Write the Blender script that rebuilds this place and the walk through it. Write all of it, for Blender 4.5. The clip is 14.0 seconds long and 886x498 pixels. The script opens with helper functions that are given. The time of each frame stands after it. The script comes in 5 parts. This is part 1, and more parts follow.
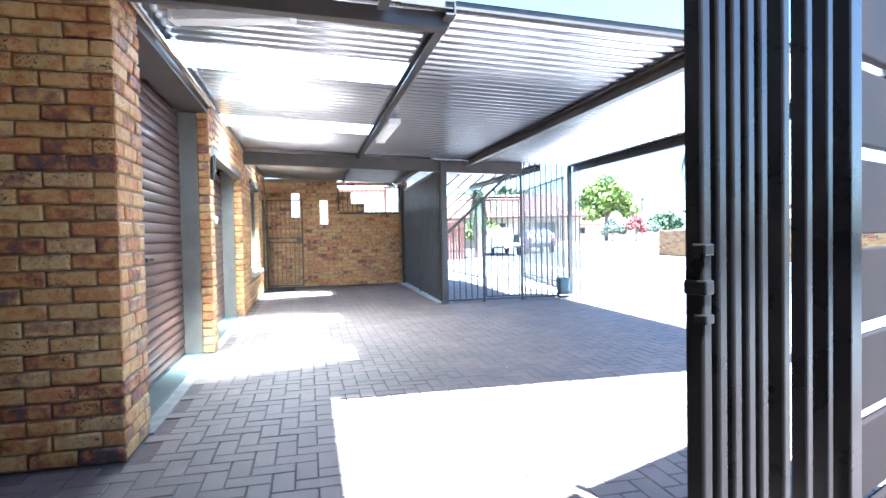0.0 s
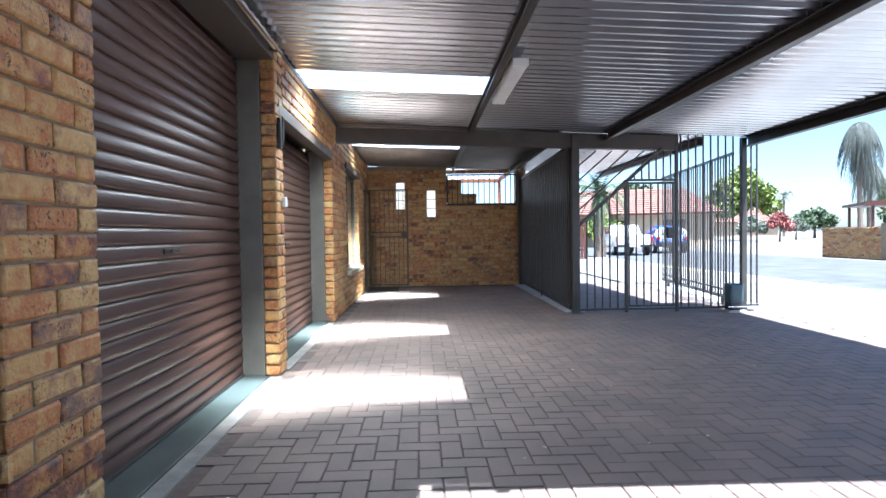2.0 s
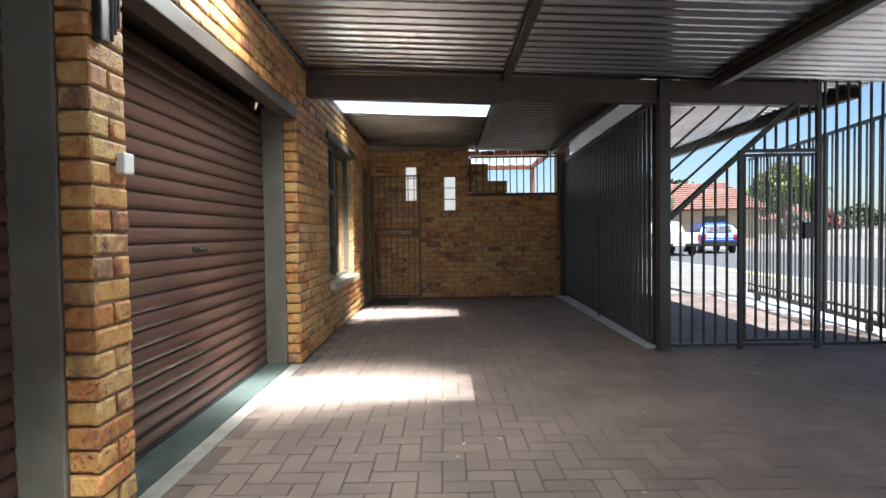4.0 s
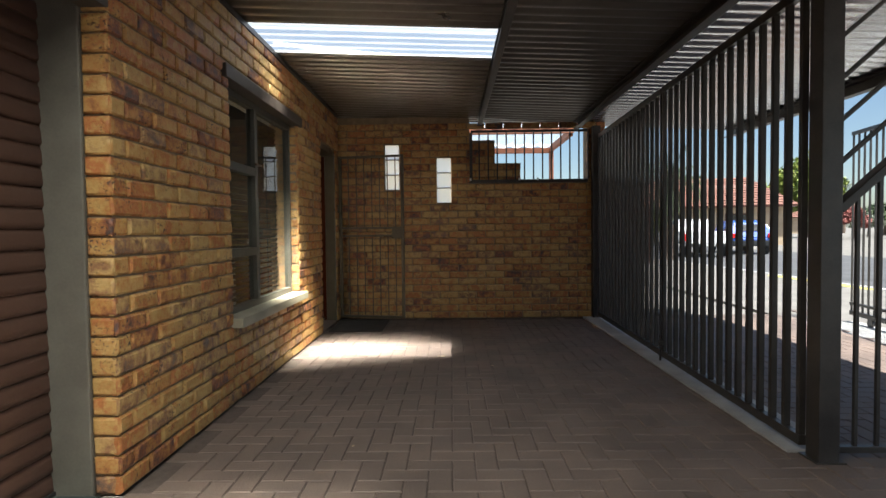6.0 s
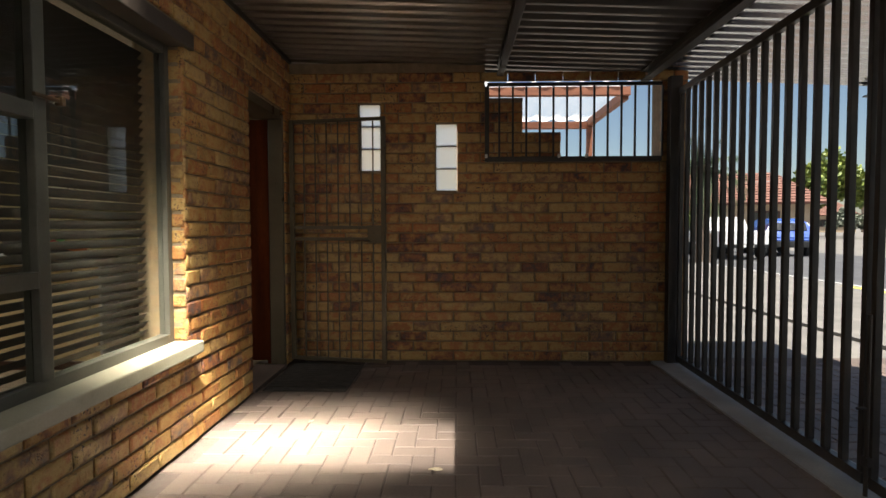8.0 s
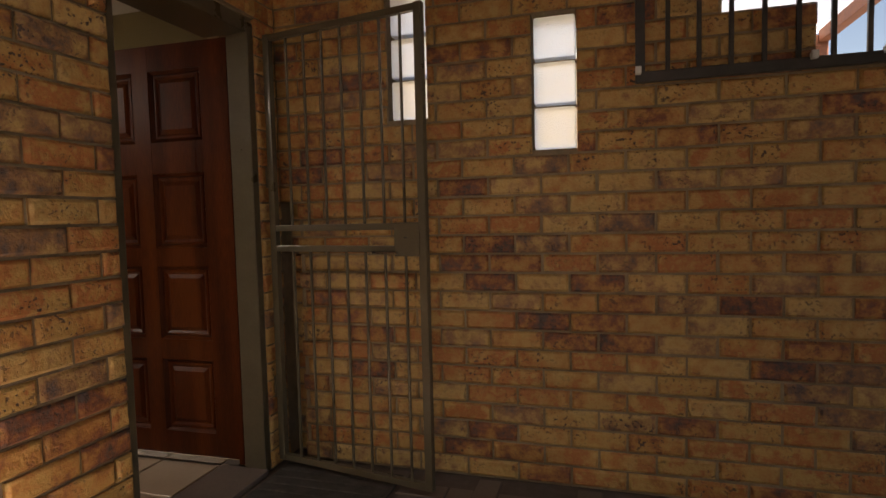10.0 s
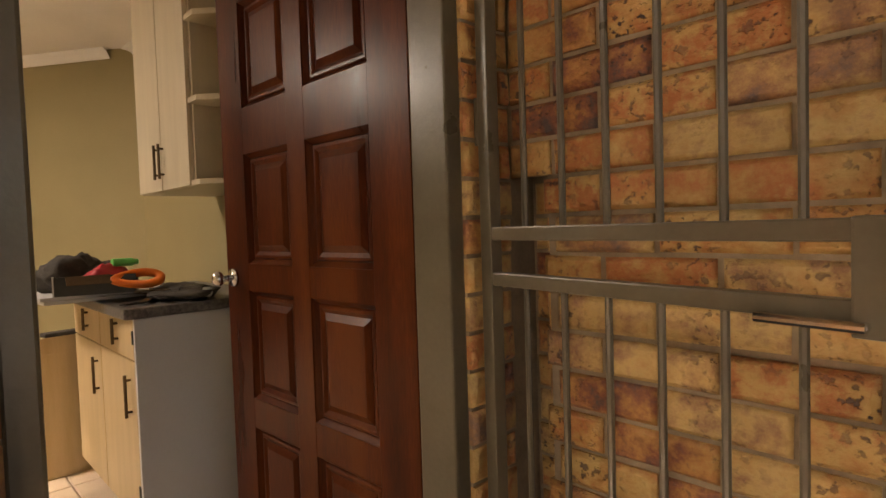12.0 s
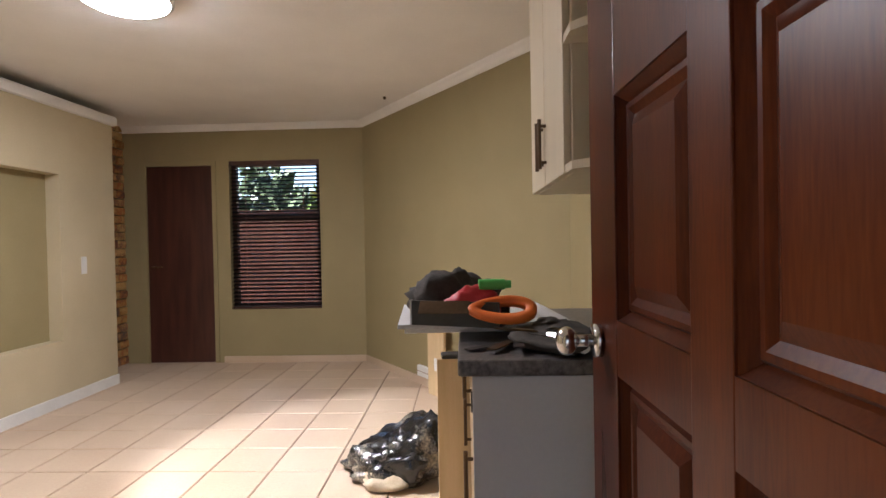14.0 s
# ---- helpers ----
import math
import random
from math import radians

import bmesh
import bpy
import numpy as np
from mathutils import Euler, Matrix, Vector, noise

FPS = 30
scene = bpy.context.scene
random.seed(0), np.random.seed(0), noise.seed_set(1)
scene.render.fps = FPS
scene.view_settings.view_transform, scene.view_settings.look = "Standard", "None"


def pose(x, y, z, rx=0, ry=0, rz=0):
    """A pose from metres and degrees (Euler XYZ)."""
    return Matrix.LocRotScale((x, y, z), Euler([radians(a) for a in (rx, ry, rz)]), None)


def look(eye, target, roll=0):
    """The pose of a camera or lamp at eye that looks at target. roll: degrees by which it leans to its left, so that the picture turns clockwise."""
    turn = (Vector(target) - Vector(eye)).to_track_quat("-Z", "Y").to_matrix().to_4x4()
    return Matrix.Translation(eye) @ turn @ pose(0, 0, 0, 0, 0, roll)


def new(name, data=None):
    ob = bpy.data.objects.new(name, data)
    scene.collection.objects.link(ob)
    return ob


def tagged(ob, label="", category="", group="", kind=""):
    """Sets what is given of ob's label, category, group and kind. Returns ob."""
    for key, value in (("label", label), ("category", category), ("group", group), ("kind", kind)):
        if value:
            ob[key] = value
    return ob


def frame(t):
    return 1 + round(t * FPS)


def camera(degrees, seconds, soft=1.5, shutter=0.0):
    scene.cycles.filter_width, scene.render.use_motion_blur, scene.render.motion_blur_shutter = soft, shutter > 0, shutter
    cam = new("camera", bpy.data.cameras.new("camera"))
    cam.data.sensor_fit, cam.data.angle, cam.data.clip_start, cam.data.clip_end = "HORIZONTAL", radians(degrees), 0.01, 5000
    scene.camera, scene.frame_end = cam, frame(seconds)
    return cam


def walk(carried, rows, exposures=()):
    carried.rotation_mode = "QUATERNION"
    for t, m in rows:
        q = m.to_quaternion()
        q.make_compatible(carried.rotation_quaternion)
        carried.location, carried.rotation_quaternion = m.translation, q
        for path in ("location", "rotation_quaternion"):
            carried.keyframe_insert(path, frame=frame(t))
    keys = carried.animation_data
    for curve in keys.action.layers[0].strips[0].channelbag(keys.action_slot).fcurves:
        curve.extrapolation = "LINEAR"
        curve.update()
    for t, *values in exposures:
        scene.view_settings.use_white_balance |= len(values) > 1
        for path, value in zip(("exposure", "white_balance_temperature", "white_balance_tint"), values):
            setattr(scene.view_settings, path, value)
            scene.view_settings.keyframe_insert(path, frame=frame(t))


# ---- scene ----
cam = camera(77.0, 14.0)
PATH = [
    (0, (0.964, 0.835, 1.174), (1.432, 2.779, 1.122), -1.1),
    (0.5, (1.071, 1.159, 1.143), (1.314, 3.143, 1.095), -1.1),
    (1, (1.073, 1.539, 1.126), (1.213, 3.534, 1.079), -1.1),
    (1.5, (1.11, 2.002, 1.101), (1.217, 3.999, 1.055), -1.0),
    (2, (1.12, 2.548, 1.086), (1.196, 4.546, 1.036), -0.8),
    (2.5, (1.135, 3.131, 1.087), (1.189, 5.13, 1.035), -0.8),
    (3, (1.135, 3.754, 1.102), (1.171, 5.753, 1.046), -0.8),
    (5.5, (1.401, 6.765, 1.075), (1.366, 8.764, 1.016), -0.7),
    (6, (1.421, 7.341, 1.122), (1.391, 9.339, 1.055), -0.6),
    (6.5, (1.456, 7.917, 1.122), (1.426, 9.916, 1.056), -0.6),
    (7, (1.46, 8.477, 1.141), (1.419, 10.475, 1.067), -0.5),
    (7.5, (1.447, 9.045, 1.149), (1.403, 11.043, 1.064), -0.4),
    (7.7, (1.417, 9.274, 1.17), (1.377, 11.272, 1.086), -0.2),
    (9.8, (1.558, 11.782, 1.161), (1.082, 13.722, 1.064), -1.2),
    (10, (1.544, 11.974, 1.196), (0.981, 13.889, 1.079), -1.4),
    (10.5, (1.364, 12.356, 1.224), (0.598, 14.199, 1.092), -2.0),
    (11, (1.199, 12.732, 1.215), (0.224, 14.474, 1.096), -1.9),
    (11.5, (1.014, 13.063, 1.22), (-0.146, 14.688, 1.1), -2.3),
    (12, (0.826, 13.365, 1.177), (-0.604, 14.76, 1.097), -1.8),
    (12.5, (0.589, 13.625, 1.192), (-1.088, 14.713, 1.137), -1.3),
    (13, (0.392, 13.82, 1.197), (-1.463, 14.568, 1.152), -1.3),
    (13.5, (0.216, 13.915, 1.206), (-1.76, 14.223, 1.171), -1.3),
    (14, (-0.041, 13.945, 1.207), (-2.039, 13.871, 1.18), -1.1),
]
EXPOSURES = [(0, 3.95, 4750, 3), (1.0, 3.15, 4850, 5), (2.0, 2.55, 5100, 7), (3.0, 1.85, 5500, 8), (5.5, 1.7, 6000, 4), (6.5, 1.3, 6400, 6), (7.5, 1.2, 6600, 6), (10, 1.85, 7900, 17), (11.0, 2.65, 8700, 17), (11.5, 2.8, 8700, 17), (12.5, 3.15, 7400, 17), (14, 3.15, 5900, 17)]
walk(cam, [(t, look(eye, target, roll)) for t, eye, target, roll in PATH], EXPOSURES)

# ---------------------------------------------------------------- world and lights
SUN_DIR = Vector((0.35, -0.93, 2.5)).normalized()
world = bpy.data.worlds.new("sky")
scene.world = world
world.use_nodes = True
wn = world.node_tree
sky = wn.nodes.new("ShaderNodeTexSky")
sky.sky_type, sky.sun_disc = "NISHITA", False
sky.sun_elevation, sky.sun_rotation = math.asin(SUN_DIR.z), math.atan2(SUN_DIR.x, SUN_DIR.y)
wn.links.new(sky.outputs[0], wn.nodes["Background"].inputs[0])
wn.nodes["Background"].inputs[1].default_value = 0.05
sun = new("sun", bpy.data.lights.new("sun", "SUN"))
sun.data.energy, sun.data.angle, sun.data.color = 5.0, radians(0.53), (1.0, 0.95, 0.88)
sun.matrix_world = look(SUN_DIR * 40, (0, 0, 0))
# daylight tube in the room's ceiling
tube = bpy.data.lights.new("daylight_tube", "SPOT")
tube.energy, tube.spot_size, tube.spot_blend, tube.shadow_soft_size, tube.color = 56, radians(56), 0.35, 0.12, (1, 0.97, 0.92)
tube_ob = new("daylight_tube", tube)
tube_ob.matrix_world = look((-2.7, 12.33, 2.41), (-3.2, 13.3, 0))
glow = bpy.data.lights.new("tube_glow", "AREA")
glow.shape, glow.size, glow.energy, glow.color = "DISK", 0.36, 4.2, (1, 0.97, 0.92)
glow_ob = new("tube_glow", glow)
glow_ob.matrix_world = look((-2.7, 12.33, 2.39), (-2.7, 12.33, 0))

# scattered daylight through the three translucent roof strips: a narrow beam that blurs the sun, and a wide glow
for n, (ya, yb) in enumerate(((5.2, 5.86), (7.62, 8.32), (11.28, 11.98))):
    for watts, angle, down in (((9, 15, 15)[n], 25, -SUN_DIR), ((0.8, 20, 0.6)[n], 150, Vector((0, 0, -1)))):
        strip = bpy.data.lights.new("skylight_scatter", "AREA")
        strip.shape, strip.size, strip.size_y, strip.energy, strip.spread, strip.color = "RECTANGLE", 1.3, 0.6, watts, radians(angle), (1, 0.95, 0.82)
        strip_ob = new("skylight_scatter", strip)
        at = Vector((0.74, (ya + yb) / 2 + 0.1, 2.5 if angle > 90 else 2.52))
        strip_ob.matrix_world = look(at, at + down + Vector((0, 0.0001, 0)))


# ---------------------------------------------------------------- materials
def surface(name, colours, rough=0.6, metal=0.0, scale=8.0, bump=0.1, fine=90.0, spread=(0.3, 0.7), per_piece=0.0, spec=0.5, coat=0.0, stretch=None, world_space=False):
    """A painted, stone, metal or wood surface: two scales of noise between the given colours, with relief."""
    m = bpy.data.materials.new(name)
    m.use_nodes = True
    t = m.node_tree
    N, L = t.nodes.new, t.links.new
    b = t.nodes["Principled BSDF"]
    co = N("ShaderNodeTexCoord")
    vec = N("ShaderNodeNewGeometry").outputs["Position"] if world_space else co.outputs["Object"]
    if stretch:
        mp = N("ShaderNodeMapping")
        mp.inputs["Scale"].default_value = stretch
        L(vec, mp.inputs["Vector"])
        vec = mp.outputs["Vector"]
    n1, n2 = N("ShaderNodeTexNoise"), N("ShaderNodeTexNoise")
    n1.inputs["Scale"].default_value, n1.inputs["Detail"].default_value = scale, 5
    n2.inputs["Scale"].default_value, n2.inputs["Detail"].default_value = fine, 3
    L(vec, n1.inputs["Vector"])
    L(vec, n2.inputs["Vector"])
    mixv = N("ShaderNodeMath")
    mixv.operation = "MULTIPLY_ADD"
    L(n2.outputs["Fac"], mixv.inputs[0])
    mixv.inputs[1].default_value = 0.35
    L(n1.outputs["Fac"], mixv.inputs[2])
    val = mixv.outputs[0]
    if per_piece:
        info, geo, ad, fr, sc, a2 = N("ShaderNodeObjectInfo"), N("ShaderNodeNewGeometry"), N("ShaderNodeMath"), N("ShaderNodeMath"), N("ShaderNodeMath"), N("ShaderNodeMath")
        ad.operation, fr.operation, sc.operation, a2.operation = "ADD", "FRACT", "MULTIPLY_ADD", "ADD"
        L(info.outputs["Random"], ad.inputs[0])
        L(geo.outputs["Random Per Island"], ad.inputs[1])
        L(ad.outputs[0], fr.inputs[0])
        L(fr.outputs[0], sc.inputs[0])
        sc.inputs[1].default_value, sc.inputs[2].default_value = per_piece, -per_piece / 2
        L(sc.outputs[0], a2.inputs[0])
        L(val, a2.inputs[1])
        val = a2.outputs[0]
    ramp = N("ShaderNodeValToRGB")
    els = ramp.color_ramp.elements
    lo, hi = spread[0] + 0.17, spread[1] + 0.17
    k = len(colours)
    els[0].position, els[0].color = lo, (*colours[0], 1)
    els[1].position, els[1].color = hi, (*colours[-1], 1)
    for i in range(1, k - 1):
        e = els.new(lo + (hi - lo) * i / (k - 1))
        e.color = (*colours[i], 1)
    L(val, ramp.inputs["Fac"])
    L(ramp.outputs["Color"], b.inputs["Base Color"])
    b.inputs["Metallic"].default_value, b.inputs["Specular IOR Level"].default_value = metal, spec
    b.inputs["Coat Weight"].default_value = coat
    rr = N("ShaderNodeMapRange")
    rr.inputs["To Min"].default_value, rr.inputs["To Max"].default_value = max(0.03, rough - 0.1), min(1, rough + 0.12)
    L(n1.outputs["Fac"], rr.inputs["Value"])
    L(rr.outputs[0], b.inputs["Roughness"])
    if bump:
        bp = N("ShaderNodeBump")
        bp.inputs["Strength"].default_value, bp.inputs["Distance"].default_value = bump, 0.01
        L(mixv.outputs[0], bp.inputs["Height"])
        L(bp.outputs["Normal"], b.inputs["Normal"])
    return m


def brick_material():
    """Wire-cut face brick: yellow, orange and burnt pieces, with iron spots and pits."""
    m = bpy.data.materials.new("face_brick")
    m.use_nodes = True
    t = m.node_tree
    N, L = t.nodes.new, t.links.new
    b = t.nodes["Principled BSDF"]
    co, info, geo = N("ShaderNodeTexCoord"), N("ShaderNodeObjectInfo"), N("ShaderNodeNewGeometry")
    pos = geo.outputs["Position"]
    ad, fr = N("ShaderNodeMath"), N("ShaderNodeMath")
    ad.operation, fr.operation = "ADD", "FRACT"
    L(info.outputs["Random"], ad.inputs[0])
    L(geo.outputs["Random Per Island"], ad.inputs[1])
    L(ad.outputs[0], fr.inputs[0])
    n = N("ShaderNodeTexNoise")
    n.inputs["Scale"].default_value, n.inputs["Detail"].default_value, n.inputs["Roughness"].default_value = 13, 6, 0.68
    L(pos, n.inputs["Vector"])
    mx = N("ShaderNodeMath")
    mx.operation = "MULTIPLY_ADD"
    L(n.outputs["Fac"], mx.inputs[0])
    mx.inputs[1].default_value = 1.05
    pc = N("ShaderNodeMath")
    pc.operation = "MULTIPLY_ADD"
    pc.inputs[1].default_value, pc.inputs[2].default_value = 0.92, -0.3
    L(fr.outputs[0], pc.inputs[0])
    L(pc.outputs[0], mx.inputs[2])
    ramp = N("ShaderNodeValToRGB")
    els = ramp.color_ramp.elements
    stops = [(0.12, (0.075, 0.052, 0.05)), (0.24, (0.23, 0.08, 0.038)), (0.36, (0.42, 0.195, 0.058)), (0.52, (0.48, 0.305, 0.105)), (0.66, (0.39, 0.13, 0.041)), (0.78, (0.43, 0.225, 0.07)), (0.95, (0.52, 0.345, 0.132)),
             (1.12, (0.3, 0.15, 0.07)), (1.26, (0.12, 0.085, 0.075))]
    els[0].position, els[0].color = stops[0][0] / 1.4, (*stops[0][1], 1)
    els[1].position, els[1].color = stops[-1][0] / 1.4, (*stops[-1][1], 1)
    for p, c in stops[1:-1]:
        els.new(p / 1.4).color = (*c, 1)
    dv = N("ShaderNodeMath")
    dv.operation = "DIVIDE"
    dv.inputs[1].default_value = 1.4
    L(mx.outputs[0], dv.inputs[0])
    L(dv.outputs[0], ramp.inputs["Fac"])
    # iron spots
    v = N("ShaderNodeTexNoise")
    v.inputs["Scale"].default_value, v.inputs["Detail"].default_value = 70, 2
    L(pos, v.inputs["Vector"])
    sp = N("ShaderNodeMapRange")
    sp.inputs["From Min"].default_value, sp.inputs["From Max"].default_value = 0.575, 0.65
    L(v.outputs["Fac"], sp.inputs["Value"])
    big = N("ShaderNodeTexNoise")
    big.inputs["Scale"].default_value = 5
    L(pos, big.inputs["Vector"])
    br = N("ShaderNodeMapRange")
    br.inputs["From Min"].default_value, br.inputs["From Max"].default_value = 0.45, 0.65
    L(big.outputs["Fac"], br.inputs["Value"])
    mu = N("ShaderNodeMath")
    mu.operation = "MULTIPLY"
    L(sp.outputs[0], mu.inputs[0])
    L(br.outputs[0], mu.inputs[1])
    mix = N("ShaderNodeMix")
    mix.data_type = "RGBA"
    L(mu.outputs[0], mix.inputs[0])
    L(ramp.outputs[0], mix.inputs[6])
    mix.inputs[7].default_value = (0.06, 0.035, 0.03, 1)
    L(mix.outputs[2], b.inputs["Base Color"])
    b.inputs["Roughness"].default_value = 0.56
    f = N("ShaderNodeTexNoise")
    f.inputs["Scale"].default_value, f.inputs["Detail"].default_value = 75, 6
    L(pos, f.inputs["Vector"])
    hh = N("ShaderNodeMath")
    hh.operation = "SUBTRACT"
    L(f.outputs["Fac"], hh.inputs[0])
    L(mu.outputs[0], hh.inputs[1])
    bp = N("ShaderNodeBump")
    bp.inputs["Strength"].default_value, bp.inputs["Distance"].default_value = 0.55, 0.008
    L(hh.outputs[0], bp.inputs["Height"])
    L(bp.outputs["Normal"], b.inputs["Normal"])
    return m


def glass_material(name, tint=(0.9, 0.95, 0.93), rough=0.0):
    m = bpy.data.materials.new(name)
    m.use_nodes = True
    b = m.node_tree.nodes["Principled BSDF"]
    b.inputs["Base Color"].default_value = (*tint, 1)
    b.inputs["Transmission Weight"].default_value, b.inputs["Roughness"].default_value, b.inputs["IOR"].default_value = 1, rough, 1.45
    return m


def translucent_material(name, tint, clear):
    m = bpy.data.materials.new(name)
    m.use_nodes = True
    t = m.node_tree
    N, L = t.nodes.new, t.links.new
    out = t.nodes["Material Output"]
    t.nodes.remove(t.nodes["Principled BSDF"])
    tr, tp, df, m1, m2, nz, mr = (N("ShaderNodeBsdfTranslucent"), N("ShaderNodeBsdfTransparent"), N("ShaderNodeBsdfDiffuse"), N("ShaderNodeMixShader"), N("ShaderNodeMixShader"),
                                  N("ShaderNodeTexNoise"), N("ShaderNodeMapRange"))
    tp.inputs["Color"].default_value = (*tint, 1)
    for s in (tr, df):
        s.inputs["Color"].default_value = (tint[0] * 0.82, tint[1] * 0.82, tint[2] * 0.82, 1)
    nz.inputs["Scale"].default_value = 5
    mr.inputs["To Min"].default_value, mr.inputs["To Max"].default_value = clear - 0.1, clear + 0.1
    L(nz.outputs["Fac"], mr.inputs["Value"])
    # clearness falls off near the y edges, to blur the sun patches below
    co, sx, pp, edge_fade, mu = N("ShaderNodeTexCoord"), N("ShaderNodeSeparateXYZ"), N("ShaderNodeMath"), N("ShaderNodeMapRange"), N("ShaderNodeMath")
    pp.operation, mu.operation, edge_fade.interpolation_type = "PINGPONG", "MULTIPLY", "SMOOTHSTEP"
    pp.inputs[1].default_value = 0.5
    edge_fade.inputs["From Max"].default_value, edge_fade.inputs["To Min"].default_value = 0.22, 0.15
    L(co.outputs["Generated"], sx.inputs[0])
    L(sx.outputs["Y"], pp.inputs[0])
    L(pp.outputs[0], edge_fade.inputs["Value"])
    L(edge_fade.outputs[0], mu.inputs[0])
    L(mr.outputs[0], mu.inputs[1])
    m1.inputs[0].default_value = 0.25
    L(tr.outputs[0], m1.inputs[1])
    L(df.outputs[0], m1.inputs[2])
    L(mu.outputs[0], m2.inputs[0])
    L(m1.outputs[0], m2.inputs[1])
    L(tp.outputs[0], m2.inputs[2])
    L(m2.outputs[0], out.inputs[0])
    return m


def glow_material(name, colour, strength):
    m = bpy.data.materials.new(name)
    m.use_nodes = True
    b = m.node_tree.nodes["Principled BSDF"]
    b.inputs["Base Color"].default_value = (*colour, 1)
    b.inputs["Emission Color"].default_value, b.inputs["Emission Strength"].default_value = (*colour, 1), strength
    return m


BRICK = brick_material()
MORTAR = surface("mortar", [(0.2, 0.15, 0.095), (0.3, 0.225, 0.145)], 0.9, scale=14, bump=0.4)
PAVER = surface("clay_paver", [(0.125, 0.094, 0.079), (0.16, 0.119, 0.099), (0.2, 0.148, 0.122)], 0.66, scale=2.2, bump=0.3, per_piece=0.16, world_space=True)
JOINT = surface("joint_sand", [(0.09, 0.068, 0.057), (0.13, 0.1, 0.085)], 0.95, scale=20, bump=0.3)
ROLLER = surface("brown_door_steel", [(0.058, 0.03, 0.022), (0.082, 0.044, 0.032)], 0.34, scale=2, bump=0.03, spec=0.35)
STEEL = surface("dark_painted_steel", [(0.028, 0.024, 0.022), (0.055, 0.048, 0.042)], 0.38, scale=7, bump=0.05)
BROWNP = surface("dark_brown_stain", [(0.009, 0.006, 0.005), (0.016, 0.01, 0.008)], 0.65, scale=5, bump=0.1, spec=0.12)
GATEB = surface("black_gate_enamel", [(0.007, 0.006, 0.006), (0.014, 0.012, 0.011)], 0.28, scale=6, bump=0.04, spec=0.22)
BEAM = surface("brown_painted_beam", [(0.042, 0.032, 0.026), (0.065, 0.05, 0.04)], 0.5, scale=5, bump=0.08)
WFRAME = surface("dark_olive_window_paint", [(0.055, 0.052, 0.042), (0.085, 0.08, 0.064)], 0.4, scale=6, bump=0.08)
SLAT = surface("brown_blind_slat", [(0.03, 0.025, 0.02), (0.05, 0.04, 0.032)], 0.5, scale=5, bump=0.05)
OLIVE = surface("olive_brown_gloss", [(0.078, 0.063, 0.039), (0.108, 0.088, 0.056)], 0.3, scale=5, bump=0.12, coat=0.1)
JAMB = surface("grey_painted_plaster", [(0.1, 0.092, 0.076), (0.14, 0.13, 0.108)], 0.55, scale=6, bump=0.1)
SILLW = surface("pale_olive_paint", [(0.27, 0.25, 0.18), (0.36, 0.33, 0.25)], 0.45, scale=5, bump=0.12)
SILLP = surface("green_painted_concrete", [(0.03, 0.041, 0.038), (0.06, 0.075, 0.07)], 0.45, scale=7, bump=0.15)
GALV = surface("galvanised_sheet", [(0.48, 0.49, 0.51), (0.66, 0.67, 0.69)], 0.2, metal=0.95, scale=0.7, bump=0.0, fine=3)
GALVD = surface("dark_roof_sheet", [(0.16, 0.145, 0.13), (0.26, 0.24, 0.215)], 0.3, metal=0.8, scale=0.9, bump=0.0, fine=4)
EDGE = surface("grey_mortar_edge", [(0.16, 0.15, 0.135), (0.25, 0.235, 0.21)], 0.85, scale=9, bump=0.2)
CLEAR = translucent_material("clear_roof_sheet", (0.97, 0.97, 0.97), 0.78)
WHITE = surface("white_enamel", [(0.68, 0.68, 0.66), (0.8, 0.8, 0.78)], 0.4, scale=4, bump=0.03)
CONCRETE = surface("pale_concrete", [(0.3, 0.29, 0.28), (0.45, 0.44, 0.43)], 0.85, scale=4, bump=0.25)
ASPHALT = surface("asphalt", [(0.055, 0.055, 0.058), (0.1, 0.1, 0.104)], 0.85, scale=1.2, bump=0.3)
APRON = surface("paved_apron", [(0.13, 0.12, 0.11), (0.21, 0.195, 0.175)], 0.85, scale=2, bump=0.2)
YELLOW = surface("yellow_road_paint", [(0.6, 0.55, 0.08), (0.75, 0.7, 0.12)], 0.7, scale=10, bump=0.1)
MAHOG = surface("varnished_mahogany", [(0.04, 0.0075, 0.003), (0.082, 0.0165, 0.0042), (0.14, 0.035, 0.008)], 0.3, scale=1.4, bump=0.02, fine=40, stretch=(5, 5, 0.5), spec=0.12)
DARKWOOD = surface("dark_stained_wood", [(0.045, 0.014, 0.009), (0.085, 0.028, 0.017)], 0.4, scale=3, bump=0.05, stretch=(6, 6, 0.6))
KHAKI = surface("khaki_wall_paint", [(0.285, 0.232, 0.113), (0.32, 0.262, 0.133)], 0.7, scale=2.5, bump=0.05)
CREAM = surface("cream_wall_paint", [(0.5, 0.425, 0.275), (0.56, 0.48, 0.32)], 0.6, scale=2.5, bump=0.04)
CEIL = surface("white_ceiling_paint", [(0.76, 0.745, 0.72), (0.83, 0.815, 0.79)], 0.8, scale=2, bump=0.03)
TILE = surface("peach_floor_tile", [(0.5, 0.37, 0.26), (0.56, 0.43, 0.31), (0.6, 0.47, 0.35)], 0.4, scale=1.3, bump=0.01, per_piece=0.12, world_space=True)
GROUT = surface("tile_grout", [(0.3, 0.22, 0.16), (0.4, 0.3, 0.22)], 0.9, scale=20, bump=0.2)
MAPLE = surface("maple_veneer", [(0.52, 0.38, 0.2), (0.62, 0.47, 0.28)], 0.4, scale=3, bump=0.03, stretch=(7, 7, 0.7))
